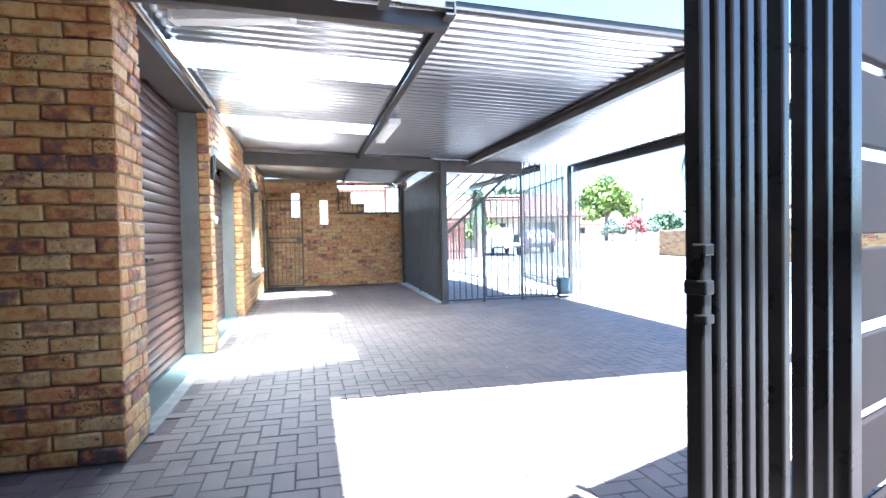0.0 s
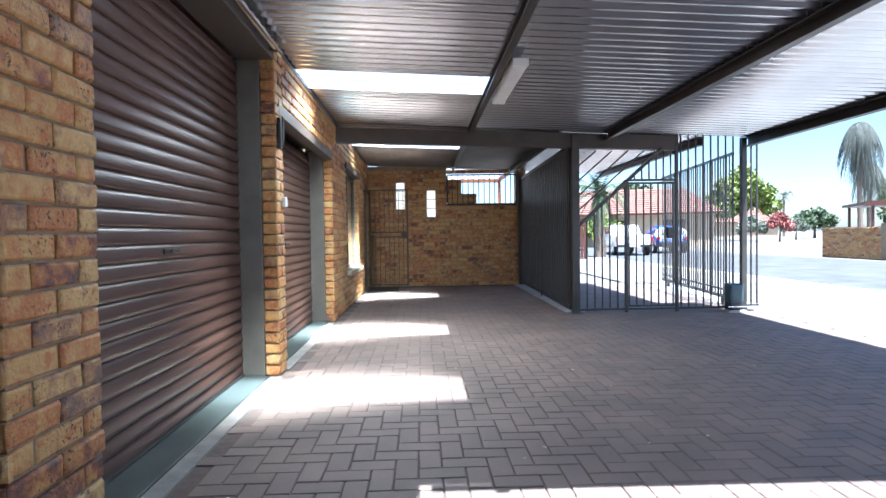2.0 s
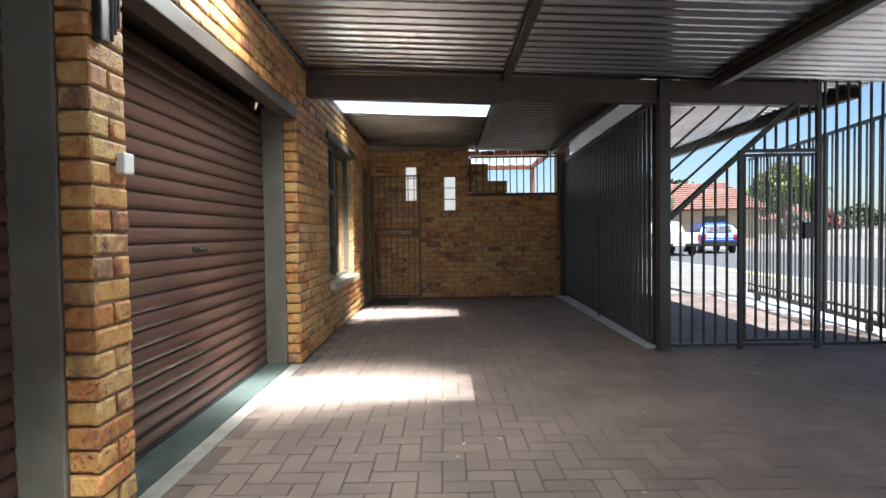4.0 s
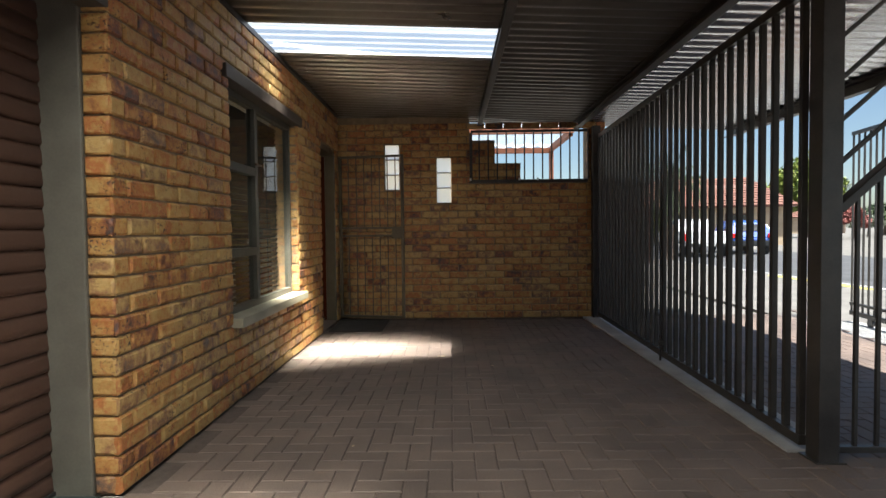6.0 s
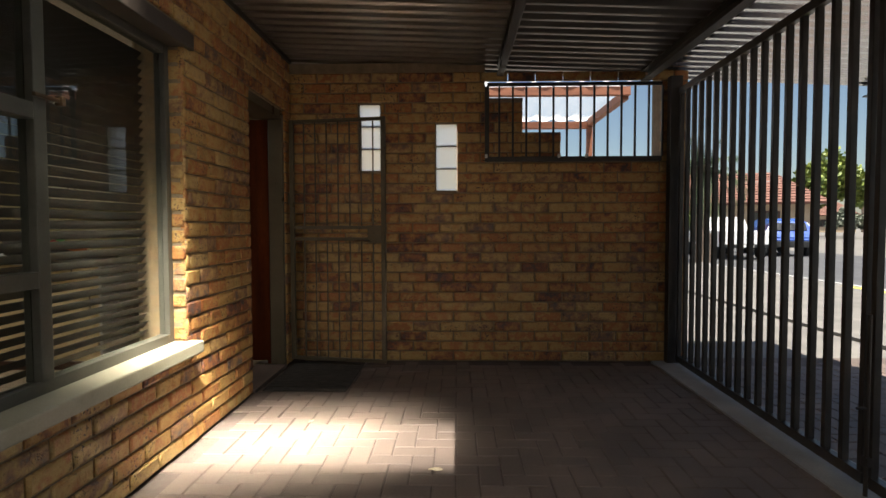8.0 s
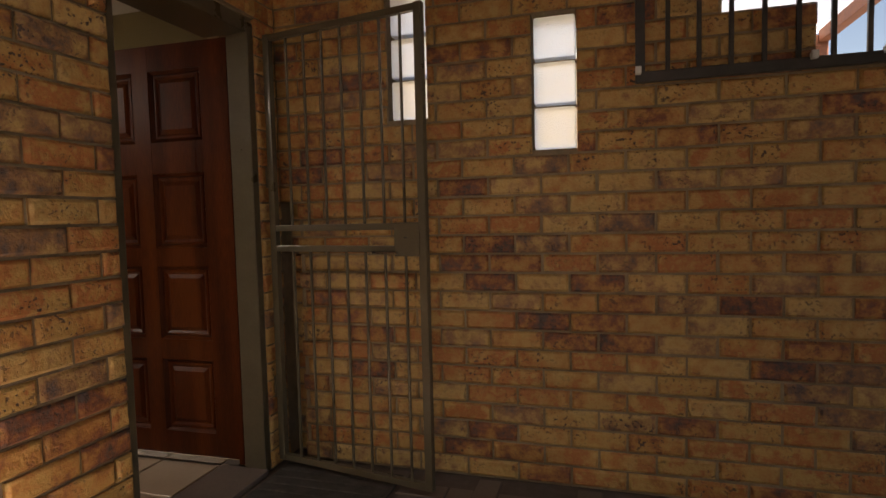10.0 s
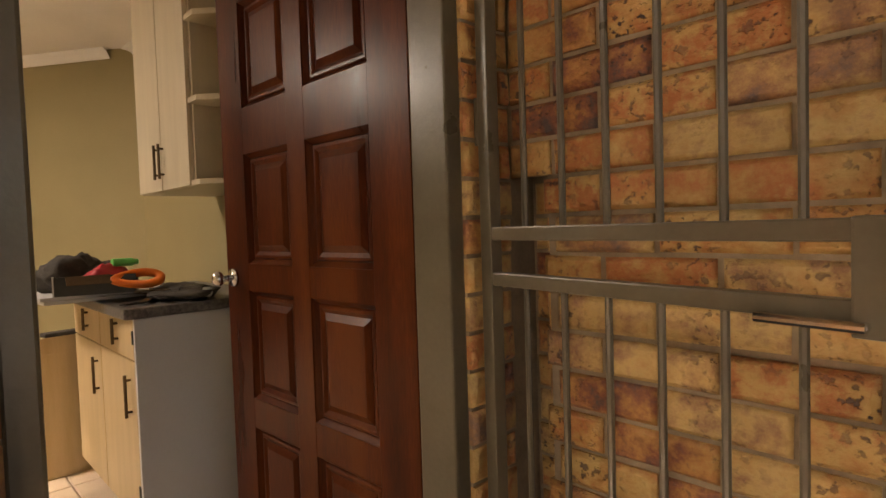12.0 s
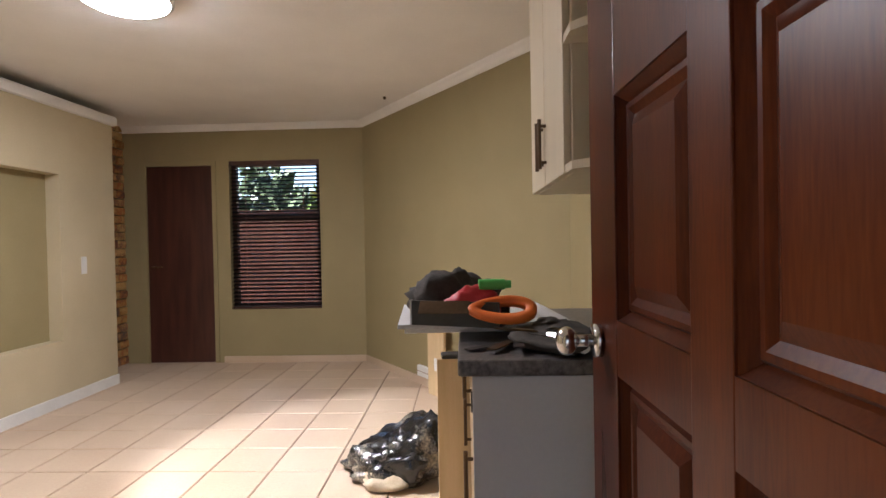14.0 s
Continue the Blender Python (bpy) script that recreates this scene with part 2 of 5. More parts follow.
PALEV = surface("pale_cabinet_veneer", [(0.55, 0.47, 0.34), (0.62, 0.54, 0.4)], 0.4, scale=3, bump=0.03, stretch=(7, 7, 0.7))
MELAMINE = surface("white_melamine", [(0.56, 0.56, 0.57), (0.62, 0.62, 0.63)], 0.45, scale=2, bump=0.02)
GRANITE = surface("grey_laminate_worktop", [(0.06, 0.055, 0.05), (0.2, 0.18, 0.17)], 0.35, scale=60, bump=0.05)
CHROME = surface("chrome", [(0.6, 0.6, 0.6), (0.8, 0.8, 0.8)], 0.12, metal=1.0, bump=0.0)
BRONZE = surface("dark_bronze", [(0.09, 0.06, 0.035), (0.15, 0.1, 0.06)], 0.35, metal=0.8, bump=0.05)
BLACK = surface("black_plastic", [(0.012, 0.012, 0.013), (0.03, 0.03, 0.03)], 0.35, scale=9, bump=0.1)
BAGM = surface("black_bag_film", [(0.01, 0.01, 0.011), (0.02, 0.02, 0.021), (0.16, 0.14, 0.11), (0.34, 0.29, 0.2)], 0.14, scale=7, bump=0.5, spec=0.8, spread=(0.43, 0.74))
CLOTH = surface("dark_cloth", [(0.03, 0.026, 0.023), (0.07, 0.06, 0.052)], 0.9, scale=14, bump=0.4)
RED = surface("red_plastic", [(0.5, 0.02, 0.04), (0.6, 0.04, 0.06)], 0.4, bump=0.05)
ORANGE = surface("orange_plastic", [(0.75, 0.14, 0.02), (0.85, 0.2, 0.03)], 0.4, bump=0.05)
GREEN = surface("green_plastic", [(0.08, 0.5, 0.1), (0.14, 0.6, 0.16)], 0.4, bump=0.05)
BLUE = surface("teal_motor_cover", [(0.03, 0.06, 0.07), (0.05, 0.09, 0.1)], 0.35, bump=0.04)
GLASS = glass_material("window_glass")
BLOCKG = glass_material("glass_block", (0.84, 0.93, 0.98), 0.3)
wave, relief = BLOCKG.node_tree.nodes.new("ShaderNodeTexNoise"), BLOCKG.node_tree.nodes.new("ShaderNodeBump")
wave.inputs["Scale"].default_value, wave.inputs["Detail"].default_value = 34, 3
relief.inputs["Strength"].default_value, relief.inputs["Distance"].default_value = 0.45, 0.012
BLOCKG.node_tree.links.new(wave.outputs["Fac"], relief.inputs["Height"])
BLOCKG.node_tree.links.new(relief.outputs["Normal"], BLOCKG.node_tree.nodes["Principled BSDF"].inputs["Normal"])
CARW = surface("white_car_paint", [(0.72, 0.72, 0.72), (0.8, 0.8, 0.8)], 0.2, bump=0.0, coat=0.6)
CARB = surface("blue_car_paint", [(0.02, 0.07, 0.32), (0.03, 0.1, 0.42)], 0.2, bump=0.0, coat=0.6)
CARG = surface("dark_car_glass", [(0.012, 0.014, 0.016), (0.02, 0.022, 0.025)], 0.08, bump=0.0, spec=0.8)
RUBBER = surface("tyre_rubber", [(0.015, 0.015, 0.015), (0.03, 0.03, 0.03)], 0.8, bump=0.2)
LAMPR = surface("red_lamp_lens", [(0.4, 0.01, 0.01), (0.5, 0.02, 0.02)], 0.2, bump=0.0)
BARK = surface("bark", [(0.12, 0.09, 0.07), (0.22, 0.17, 0.13)], 0.9, scale=10, bump=0.6)
LEAF = surface("yellow_green_leaf", [(0.07, 0.11, 0.02), (0.16, 0.21, 0.035), (0.24, 0.27, 0.05)], 0.55, scale=3, bump=0.0, per_piece=0.4)
LEAFD = surface("dark_leaf", [(0.03, 0.05, 0.02), (0.07, 0.1, 0.04)], 0.6, scale=3, bump=0.0, per_piece=0.4)
LEAFG = surface("grey_green_leaf", [(0.12, 0.14, 0.1), (0.24, 0.26, 0.2)], 0.65, scale=3, bump=0.0, per_piece=0.4)
LEAFP = surface("grey_palm_frond", [(0.045, 0.05, 0.04), (0.1, 0.105, 0.085)], 0.7, scale=3, bump=0.0)
LEAFR = surface("russet_leaf", [(0.2, 0.06, 0.05), (0.34, 0.12, 0.1)], 0.65, scale=3, bump=0.0, per_piece=0.4)
ROOFT = surface("terracotta_roof_tile", [(0.14, 0.062, 0.045), (0.23, 0.11, 0.08)], 0.8, scale=3, bump=0.3, per_piece=0.2)
PLASTER = surface("tan_house_plaster", [(0.4, 0.3, 0.2), (0.5, 0.39, 0.27)], 0.85, scale=2, bump=0.2)
REDWOOD = surface("red_brown_timber", [(0.2, 0.07, 0.035), (0.3, 0.11, 0.055)], 0.6, scale=3, bump=0.08, stretch=(0.6, 6, 6))
PAPER = surface("dry_leaf_litter", [(0.4, 0.32, 0.2), (0.6, 0.5, 0.36)], 0.9, bump=0.2)


# ---------------------------------------------------------------- builders
def mesh_of(name, bm, *mats):
    me = bpy.data.meshes.new(name)
    bm.to_mesh(me)
    bm.free()
    for m in mats:
        me.materials.append(m)
    return me


def part(name, bm, material, parent, label=""):
    ob = new(name, mesh_of(name, bm, material))
    ob.parent = parent
    return tagged(ob, label)


def thing(name, x, y, z, label, category, group="", kind="", turn=0.0):
    ob = new(name)
    ob.matrix_world = pose(x, y, z, 0, 0, turn)
    ob.empty_display_size = 0.1
    return tagged(ob, label, category, group, kind)


def add_box(bm, x0, x1, y0, y1, z0, z1, bevel=0.0, m=None):
    ret = bmesh.ops.create_cube(bm, size=1)
    vs = ret["verts"]
    for v in vs:
        v.co = Vector((x1 if v.co.x > 0 else x0, y1 if v.co.y > 0 else y0, z1 if v.co.z > 0 else z0))
    if bevel:
        es = list({e for v in vs for e in v.link_edges})
        out = bmesh.ops.bevel(bm, geom=es, offset=bevel, segments=2, affect="EDGES", profile=0.6)
        vs = list({v for f in out["faces"] for v in f.verts} | {v for v in vs if v.is_valid})
    if m is not None:
        bmesh.ops.transform(bm, matrix=m, verts=[v for v in vs if v.is_valid])
    return bm


def bx(x0, x1, y0, y1, z0, z1, bevel=0.0, m=None):
    return add_box(bmesh.new(), x0, x1, y0, y1, z0, z1, bevel, m)


def add_rod(bm, a, b, r, seg=10, r2=None):
    a, b = Vector(a), Vector(b)
    q = (b - a).to_track_quat("Z", "Y").to_matrix().to_4x4()
    bmesh.ops.create_cone(bm, cap_ends=True, segments=seg, radius1=r, radius2=r if r2 is None else r2, depth=(b - a).length, matrix=Matrix.Translation((a + b) / 2) @ q)
    return bm


def rod(a, b, r, seg=10, r2=None):
    return add_rod(bmesh.new(), a, b, r, seg, r2)


def slab(name, x0, x1, y0, y1, z0, z1, mat, label, category, kind="structure", bevel=0.0):
    ob = new(name, mesh_of(name, bx(x0, x1, y0, y1, z0, z1, bevel), mat))
    return tagged(ob, label, category, kind=kind)


def tube_between(a, b, w, d):
    """A square tube from a to b, w wide and d deep."""
    a, b = Vector(a), Vector(b)
    q = (b - a).to_track_quat("Z", "Y").to_matrix().to_4x4()
    return bx(-w / 2, w / 2, -d / 2, d / 2, 0, (b - a).length, min(w, d) * 0.12, Matrix.Translation(a) @ q)


def smooth(ob):
    for p in ob.data.polygons:
        p.use_smooth = True
    return ob


COURSE, STRETCH, BACK = 0.085, 0.232, 0.006
brick_meshes = {}


def brick_mesh(length, height, seed):
    """A brick face: sides, a chipped rounded edge and a front; lies in x-z, front towards -y."""
    key = (round(length, 2), round(height, 2), seed)
    if key not in brick_meshes:
        rnd = random.Random(hash(key) % 9973)
        c, d = 0.009, 0.018
        j = lambda s: rnd.uniform(-s, s)
        L, H = length / 2, height / 2
        vs = [(-L, 0.01, -H), (L, 0.01, -H), (L, 0.01, H), (-L, 0.01, H)]
        vs += [(x * (1 + j(0.01)), -d + c + j(0.001), z * (1 + j(0.02))) for x, _, z in vs[:4]]
        vs += [((x - math.copysign(c + abs(j(0.003)), x)), -d + j(0.003), z - math.copysign(c + abs(j(0.002)), z)) for x, _, z in vs[:4]]
        fs = [(a, b, b + 4, a + 4) for a, b in ((0, 1), (1, 2), (2, 3), (3, 0))] + [(a + 4, b + 4, b + 8, a + 8) for a, b in ((0, 1), (1, 2), (2, 3), (3, 0))] + [(8, 9, 10, 11)]
        me = bpy.data.meshes.new("brick")
        me.from_pydata(vs, [], fs)
        me.materials.append(BRICK)
        for f in me.polygons:
            f.use_smooth = len(me.polygons) - 1 > f.index > 3
        brick_meshes[key] = me
    return brick_meshes[key]


def lay_bricks(wall, x, y, yaw, length, z0, z1, holes=(), first=0.0, near=300, centre=None):
    """Stretcher bond on a wall face that starts at (x, y), runs along yaw and faces to the right of that way.
    holes: (from, to, bottom, top) along the face. The nearest bricks are parts, the others one mesh."""
    rows = []
    n = int(round((z1 - z0) / COURSE))
    for r in range(n):
        za, zb = z0 + r * COURSE + 0.010, z0 + (r + 1) * COURSE
        cuts = [(0.0, length)]
        for a, b, lo, hi in holes:
            if zb - 0.02 > lo and za + 0.02 < hi:
                cuts = [s for u, v in cuts for s in ((u, min(v, a)), (max(u, b), v)) if s[1] - s[0] > 0.03]
        for u, v in cuts:
            p = u - (((u - first) / STRETCH - (0.5 if r % 2 else 0.0)) % 1.0) * STRETCH
            while p < v:
                a, b = max(p, u), min(p + STRETCH, v) 
                lo, hi = (a if a == u else a + 0.005), (b if b == v else b - 0.005)
                if hi - lo > 0.025:
                    rows.append(((lo + hi) / 2, (za + zb) / 2, hi - lo, zb - za))
                p += STRETCH
    m0 = pose(x, y, 0, 0, 0, yaw)
    cen = centre if centre is not None else length / 2
    rows.sort(key=lambda q: (abs(q[0] - cen) + 0.7 * abs(q[1] - 1.2)))
    verts, faces = [], []
    for i, (u, z, l, h) in enumerate(rows):
        me = brick_mesh(l, h, random.randrange(4))
        m = m0 @ Matrix.Translation((u, random.uniform(-0.004, 0.003), z)) @ pose(0, 0, 0, random.uniform(-1.2, 1.2), random.uniform(-0.4, 0.4), random.uniform(-0.7, 0.7))
        if i < near:
            ob = new("brick", me)
            ob.parent = wall
            ob.matrix_basis = m
        else:
            k = len(verts)
            verts += [m @ v.co for v in me.vertices]
            faces += [tuple(k + q for q in f.vertices) for f in me.polygons]
    if verts:
        me = bpy.data.meshes.new("brickwork")
        me.from_pydata(verts, [], faces)
        me.materials.append(BRICK)
        ob = new("brickwork", me)
        ob.parent = wall
        tagged(ob, kind="stuff")


# ---------------------------------------------------------------- ground and street
YE = 14.40
slab("ground", -400, 400, -400, 600, -0.4, -0.06, APRON, "pale dusty ground that reaches the horizon", "ground")
slab("pavement", 5.62, 9.2, -25, 45, -0.3, -0.02, APRON, "pale paved driveway apron beside the street", "pavement")
slab("road", 9.2, 17.2, -60, 150, -0.3, -0.05, ASPHALT, "sunlit grey asphalt street", "road")
kerb = slab("kerb", 9.05, 9.2, -25, 45, -0.3, 0.0, CONCRETE, "low pale concrete kerb along the street", "kerb", bevel=0.02)
slab("road_mark", 8.86, 9.02, 17.4, 20.6, -0.02, -0.014, YELLOW, "worn yellow line painted at the street edge", "road marking")
slab("drain_channel", 6.0, 6.12, 10.6, 15.0, -0.02, -0.012, JOINT, "narrow dark drain channel across the apron", "drain")
bed = slab("floor_bed", -0.3, 5.62, -3, YE + 0.2, -0.3, -0.009, JOINT, "sand bed under the clay paving", "floor")

slab("floor_bed", -2.7, -0.3, -3, 4.1, -0.3, -0.0095, JOINT, "sand bed under the clay paving of the entry", "floor")

# clay pavers in herringbone
paving = new("floor_paving")
tagged(paving, "worn reddish clay brick paving laid in herringbone", "floor", kind="structure")


def paver_mesh(w, l):
    c, h = 0.004, 0.028
    a, b = w / 2, l / 2
    vs = [(-a, -b, -h), (a, -b, -h), (a, b, -h), (-a, b, -h), (-a, -b, -c), (a, -b, -c), (a, b, -c), (-a, b, -c), (-a + c, -b + c, 0), (a - c, -b + c, 0), (a - c, b - c, 0), (-a + c, b - c, 0)]
    fs = [(p, q, q + 4, p + 4) for p, q in ((0, 1), (1, 2), (2, 3), (3, 0))] + [(p + 4, q + 4, q + 8, p + 8) for p, q in ((0, 1), (1, 2), (2, 3), (3, 0))] + [(8, 9, 10, 11)]
    me = bpy.data.meshes.new("paver")
    me.from_pydata(vs, [], fs)
    me.materials.append(PAVER)
    return me


PU = 0.109
pav_h, pav_v = paver_mesh(2 * PU - 0.005, PU - 0.005), paver_mesh(PU - 0.005, 2 * PU - 0.005)
spots = []
for i in range(-25, 53):
    for j in range(-20, 136):
        k = (i - j) % 4
        if k == 0:
            spots.append((pav_h, (i + 1) * PU, (j + 0.5) * PU))
        elif k == 3:
            spots.append((pav_v, (i + 0.5) * PU, (j + 1) * PU))
spots = [s for s in spots if s[1] < 5.6 and s[2] < YE - 0.1 and not (s[1] < 0.1 and s[2] > 4)]
near_key = lambda s: abs(s[1] - 1.3) * 1.6 + abs(s[2] - 6.2) * 0.5
spots.sort(key=near_key)
pv, pf = [], []
for i, (me, x, y) in enumerate(spots):
    m = Matrix.Translation((x, y, random.uniform(-0.0025, 0.0))) @ pose(0, 0, 0, random.uniform(-0.5, 0.5), random.uniform(-0.5, 0.5), random.uniform(-0.6, 0.6))
    if i < 300:
        ob = new("paver", me)
        ob.parent, ob.matrix_basis = paving, m
    else:
        k = len(pv)
        pv += [m @ v.co for v in me.vertices]
        pf += [tuple(k + q for q in f.vertices) for f in me.polygons]
me = bpy.data.meshes.new("pavers")
me.from_pydata(pv, [], pf)
me.materials.append(PAVER)
ob = new("pavers", me)
ob.parent = paving
tagged(ob, kind="stuff")

# ---------------------------------------------------------------- house wall with garage doors, window and entrance
TOP = 2.55
WT = 0.25


def backing(name, boxes, label):
    bm = bmesh.new()
    for b in boxes:
        add_box(bm, *b)
    ob = new(name, mesh_of(name, bm, MORTAR))
    return tagged(ob, label, "wall", kind="structure")


F = -0.010
G1A, G1B, P2B, P3A, WA, WB, DA, DB = 4.52, 6.92, 7.145, 9.66, 10.93, 12.52, 13.44, 14.25
SILLZ, HEADZ = 0.56, 2.10
w1 = backing("wall_corner", [(-2.6, F, 4.07 + 0.016, G1A, 0, TOP + 0.2)], "yellow and brown face-brick corner pier in shade")
lay_bricks(w1, -0.014, 4.07, 90, G1A - 4.07, 0, TOP, near=120)
lay_bricks(w1, -2.55, 4.07 + 0.014, 0, 2.55, 0, TOP, near=180, centre=2.2)
w2 = backing("wall_garage_pier", [(-0.11, F, G1B + 0.016, P2B, 0, TOP), (-WT, -0.12, G1B + 0.02, P2B, 0, TOP), (-0.11, F, P2B, P3A, 2.16, TOP)], "slim yellow face-brick pier between garage doors")
lay_bricks(w2, -0.014, G1B, 90, P2B - G1B, 0, TOP, first=0.0, near=80)
lay_bricks(w2, -0.11, G1B + 0.014, 0, 0.11, 0, TOP, near=40)
lay_bricks(w2, -0.014, P2B, 90, P3A - P2B, 2.125 + 0.03, TOP, near=100)
w3 = backing("wall_house", [(-WT, F, P3A + 0.016, WA, 0, TOP), (-WT, F, WA, WB, 0, SILLZ - 0.05), (-WT, F, WA, WB, HEADZ + 0.08, TOP), (-WT, F, WB, DA, 0, TOP), (-WT, F, DA, DB, 2.12, TOP), (-0.2, F, DB + 0.001, YE + 0.25, 0, TOP)],
             "mottled yellow face-brick house wall around a window")
lay_bricks(w3, -0.014, P3A, 90, DB - P3A, 0, TOP, holes=[(WA - P3A, WB - P3A, SILLZ - 0.06, HEADZ + 0.07), (DA - P3A, DB - P3A, -1, 2.12)], near=275, centre=2.2)
lay_bricks(w3, -0.014, DB, 90, YE - DB, 0, TOP, near=50)
lay_bricks(w3, -0.11, P3A + 0.014, 0, 0.11, 0, TOP, near=30)
lay_bricks(w3, -0.1, WB + 0.014, 0, 0.1, SILLZ, HEADZ, near=20)

# end wall with its stepped opening and glass blocks
g1 = (0.583, 0.773, 1.64, 2.215)
g2 = (1.24, 1.43, 1.47, 2.045)
steps = [(1.66, 1.98, 2.25, 2.4), (1.98, 2.3, 1.96, 2.4), (2.3, 3.14, 1.75, 2.4)]
w4 = backing("wall_end", [(-0.2, 0.1, YE + 0.1, YE + 0.22, 0, 1.31), (-0.2, 0.1, YE + 0.007, YE + 0.22, 1.31, TOP), (0.1, 0.583, YE + 0.007, YE + 0.22, 0, TOP), (0.583, 0.773, YE + 0.007, YE + 0.22, 0, 1.64), (0.583, 0.773, YE + 0.007, YE + 0.22, 2.215, TOP), (0.773, 1.24, YE + 0.007, YE + 0.22, 0, TOP),
                          (1.24, 1.43, YE + 0.007, YE + 0.22, 0, 1.47), (1.24, 1.43, YE + 0.007, YE + 0.22, 2.045, TOP), (1.43, 1.66, YE + 0.007, YE + 0.22, 0, TOP), (1.66, 1.98, YE + 0.007, YE + 0.22, 0, 2.25),
                          (1.98, 2.3, YE + 0.007, YE + 0.22, 0, 1.96), (2.3, 3.14, YE + 0.007, YE + 0.22, 0, 1.75), (3.14, 3.36, YE + 0.007, YE + 0.22, 0, 2.44)],
             "orange and brown face-brick end wall with a stepped opening")
lay_bricks(w4, 0.0, YE + 0.014, 0, 3.36, 0, TOP - 0.085, holes=[g1, g2, (-0.01, 0.09, -1, 1.30)] + steps, near=280, centre=0.9)
lay_bricks(w4, 0.0, YE + 0.107, 0, 0.09, 0, 1.28, near=15)
lay_bricks(w4, 0.104, YE + 0.1, -90, 0.09, 0, 1.28, near=15)


def glass_blocks(x0, z0):
    t = thing("glass_block_column", x0 + 0.095, YE + 0.08, z0, "column of three patterned clear glass blocks in the wall", "glass blocks", group="glass block columns")
    for k in range(3):
        bm = bx(-0.088, 0.088, -0.045, 0.045, k * 0.192 + 0.006, k * 0.192 + 0.184, 0.012)
        bmesh.ops.subdivide_edges(bm, edges=bm.edges, cuts=3, use_grid_fill=True)
        for v in bm.verts:
            if abs(v.co.x) < 0.07 and abs(v.co.z - k * 0.192 - 0.095) < 0.07:
                v.co.y += 0.006 * noise.noise(v.co * 22)
        smooth(part("glass_block", bm, BLOCKG, t))
    part("mortar_frame", add_box(add_box(bx(-0.095, 0.095, 0.0, 0.03, 0.186, 0.196), -0.095, 0.095, 0.0, 0.03, 0.378, 0.388), -0.095, 0.095, 0.0, 0.03, -0.001, 0.005), MORTAR, t)


glass_blocks(0.583, 1.64)
glass_blocks(1.24, 1.47)

# burglar bars over the stepped opening
bars = thing("burglar_bars", 2.41, YE - 0.02, 1.72, "dark welded steel burglar bars over the wall opening", "burglar bars")
part("bottom_rail", bx(-0.75, 0.73, -0.014, 0.014, -0.01, 0.032, 0.003), STEEL, bars)
part("top_rail", bx(-0.73, 0.73, -0.012, 0.012, 0.62, 0.65, 0.003), STEEL, bars)
for k in range(14):
    part("bar", bx(-0.75 + k * 0.1135, -0.733 + k * 0.1135 + (0.02 if k == 0 else 0), -0.008, 0.008, 0.032, 0.62, 0.002), STEEL, bars)
for k, hx in enumerate((-0.74, -0.13, 0.1)):
    hk = part("hook", add_box(bx(-0.01, 0.01, -0.02, 0.0, 0, 0.025, 0.003), -0.012, 0.012, -0.035, -0.02, 0.0, 0.03, 0.004), WHITE, bars, "small white fixing hook")
    hk.location = (hx, -0.005, 0.02)


# ---- garage doors
def garage_door(y0, y1, h, label):
    t = thing("roller_door", -0.3, (y0 + y1) / 2, 0.02, label, "garage door", group="garage roller doors")
    w = (y1 - y0) / 2 + 0.08
    rows = int(h / 0.0865)
    for k in range(rows):
        z = k * 0.0865
        bm = bmesh.new()
        prof = [(0.004, 0.0), (0.014, 0.004), (0.021, 0.011), (0.02, 0.03), (0.0175, 0.064), (0.012, 0.076), (0.004, 0.0865)]
        a = [bm.verts.new((px, -w, z + pz)) for px, pz in prof]
        b = [bm.verts.new((px, w, z + pz)) for px, pz in prof]
        for i in range(len(prof) - 1):
            bm.faces.new((a[i], b[i], b[i + 1], a[i + 1]))
        back = [bm.verts.new((-0.004, s * w, z + q)) for s, q in ((-1, 0), (1, 0), (1, 0.0865), (-1, 0.0865))]
        bm.faces.new(back)
        smooth(part("slat", bm, ROLLER, t))
    part("bottom_bar", bx(-0.01, 0.03, -w, w, -0.018, 0.01, 0.004), BLACK, t, "black rubber-edged bottom bar")
    lock = part("lock", bx(0.008, 0.03, -0.1, 0.1, 0.982, 1.012, 0.006), BLACK, t, "black door lock plate")
    part("lock_handle", add_rod(rod((0.03, -0.02, 0.997), (0.045, -0.02, 0.997), 0.011, 12), (0.042, -0.05, 0.997), (0.042, 0.03, 0.997), 0.007, 10), CHROME, lock)
    part("guide", bx(-0.03, 0.06, w - 0.06, w - 0.01, -0.02, h, 0.004), STEEL, t)
    return t


garage_door(G1A, G1B, 2.47, "ribbed brown steel roller garage door, shut")
garage_door(P2B, P3A, 2.16, "ribbed brown steel roller garage door, shut")
for a, b, hh in ((G1A, G1B, 2.45), (P2B, P3A, 2.16)):
    slab("door_jamb", -0.29, -0.112, b - 0.012, b + 0.2, 0, hh, JAMB, "grey painted plaster jamb beside the garage door", "jamb", bevel=0.008)
    slab("door_sill", -0.42, -0.075, a, b - 0.013, -0.02, 0.014, SILLP, "green painted concrete sill under the garage door", "sill", bevel=0.006)
    slab("floor_edge", -0.075, 0.02, a, b, -0.03, 0.003, EDGE, "grey mortar edge in front of the garage sill", "floor edge")
slab("door_soffit", -0.27, 0.0, G1A + 0.002, G1B - 0.002, 2.452, TOP - 0.01, BEAM, "brown painted soffit board over the garage door", "soffit", bevel=0.006)
slab("door_lintel", -0.11, 0.004, P2B - 0.11, P3A + 0.1, 2.06, 2.152, BEAM, "brown painted concrete lintel over the garage door", "lintel", bevel=0.006)
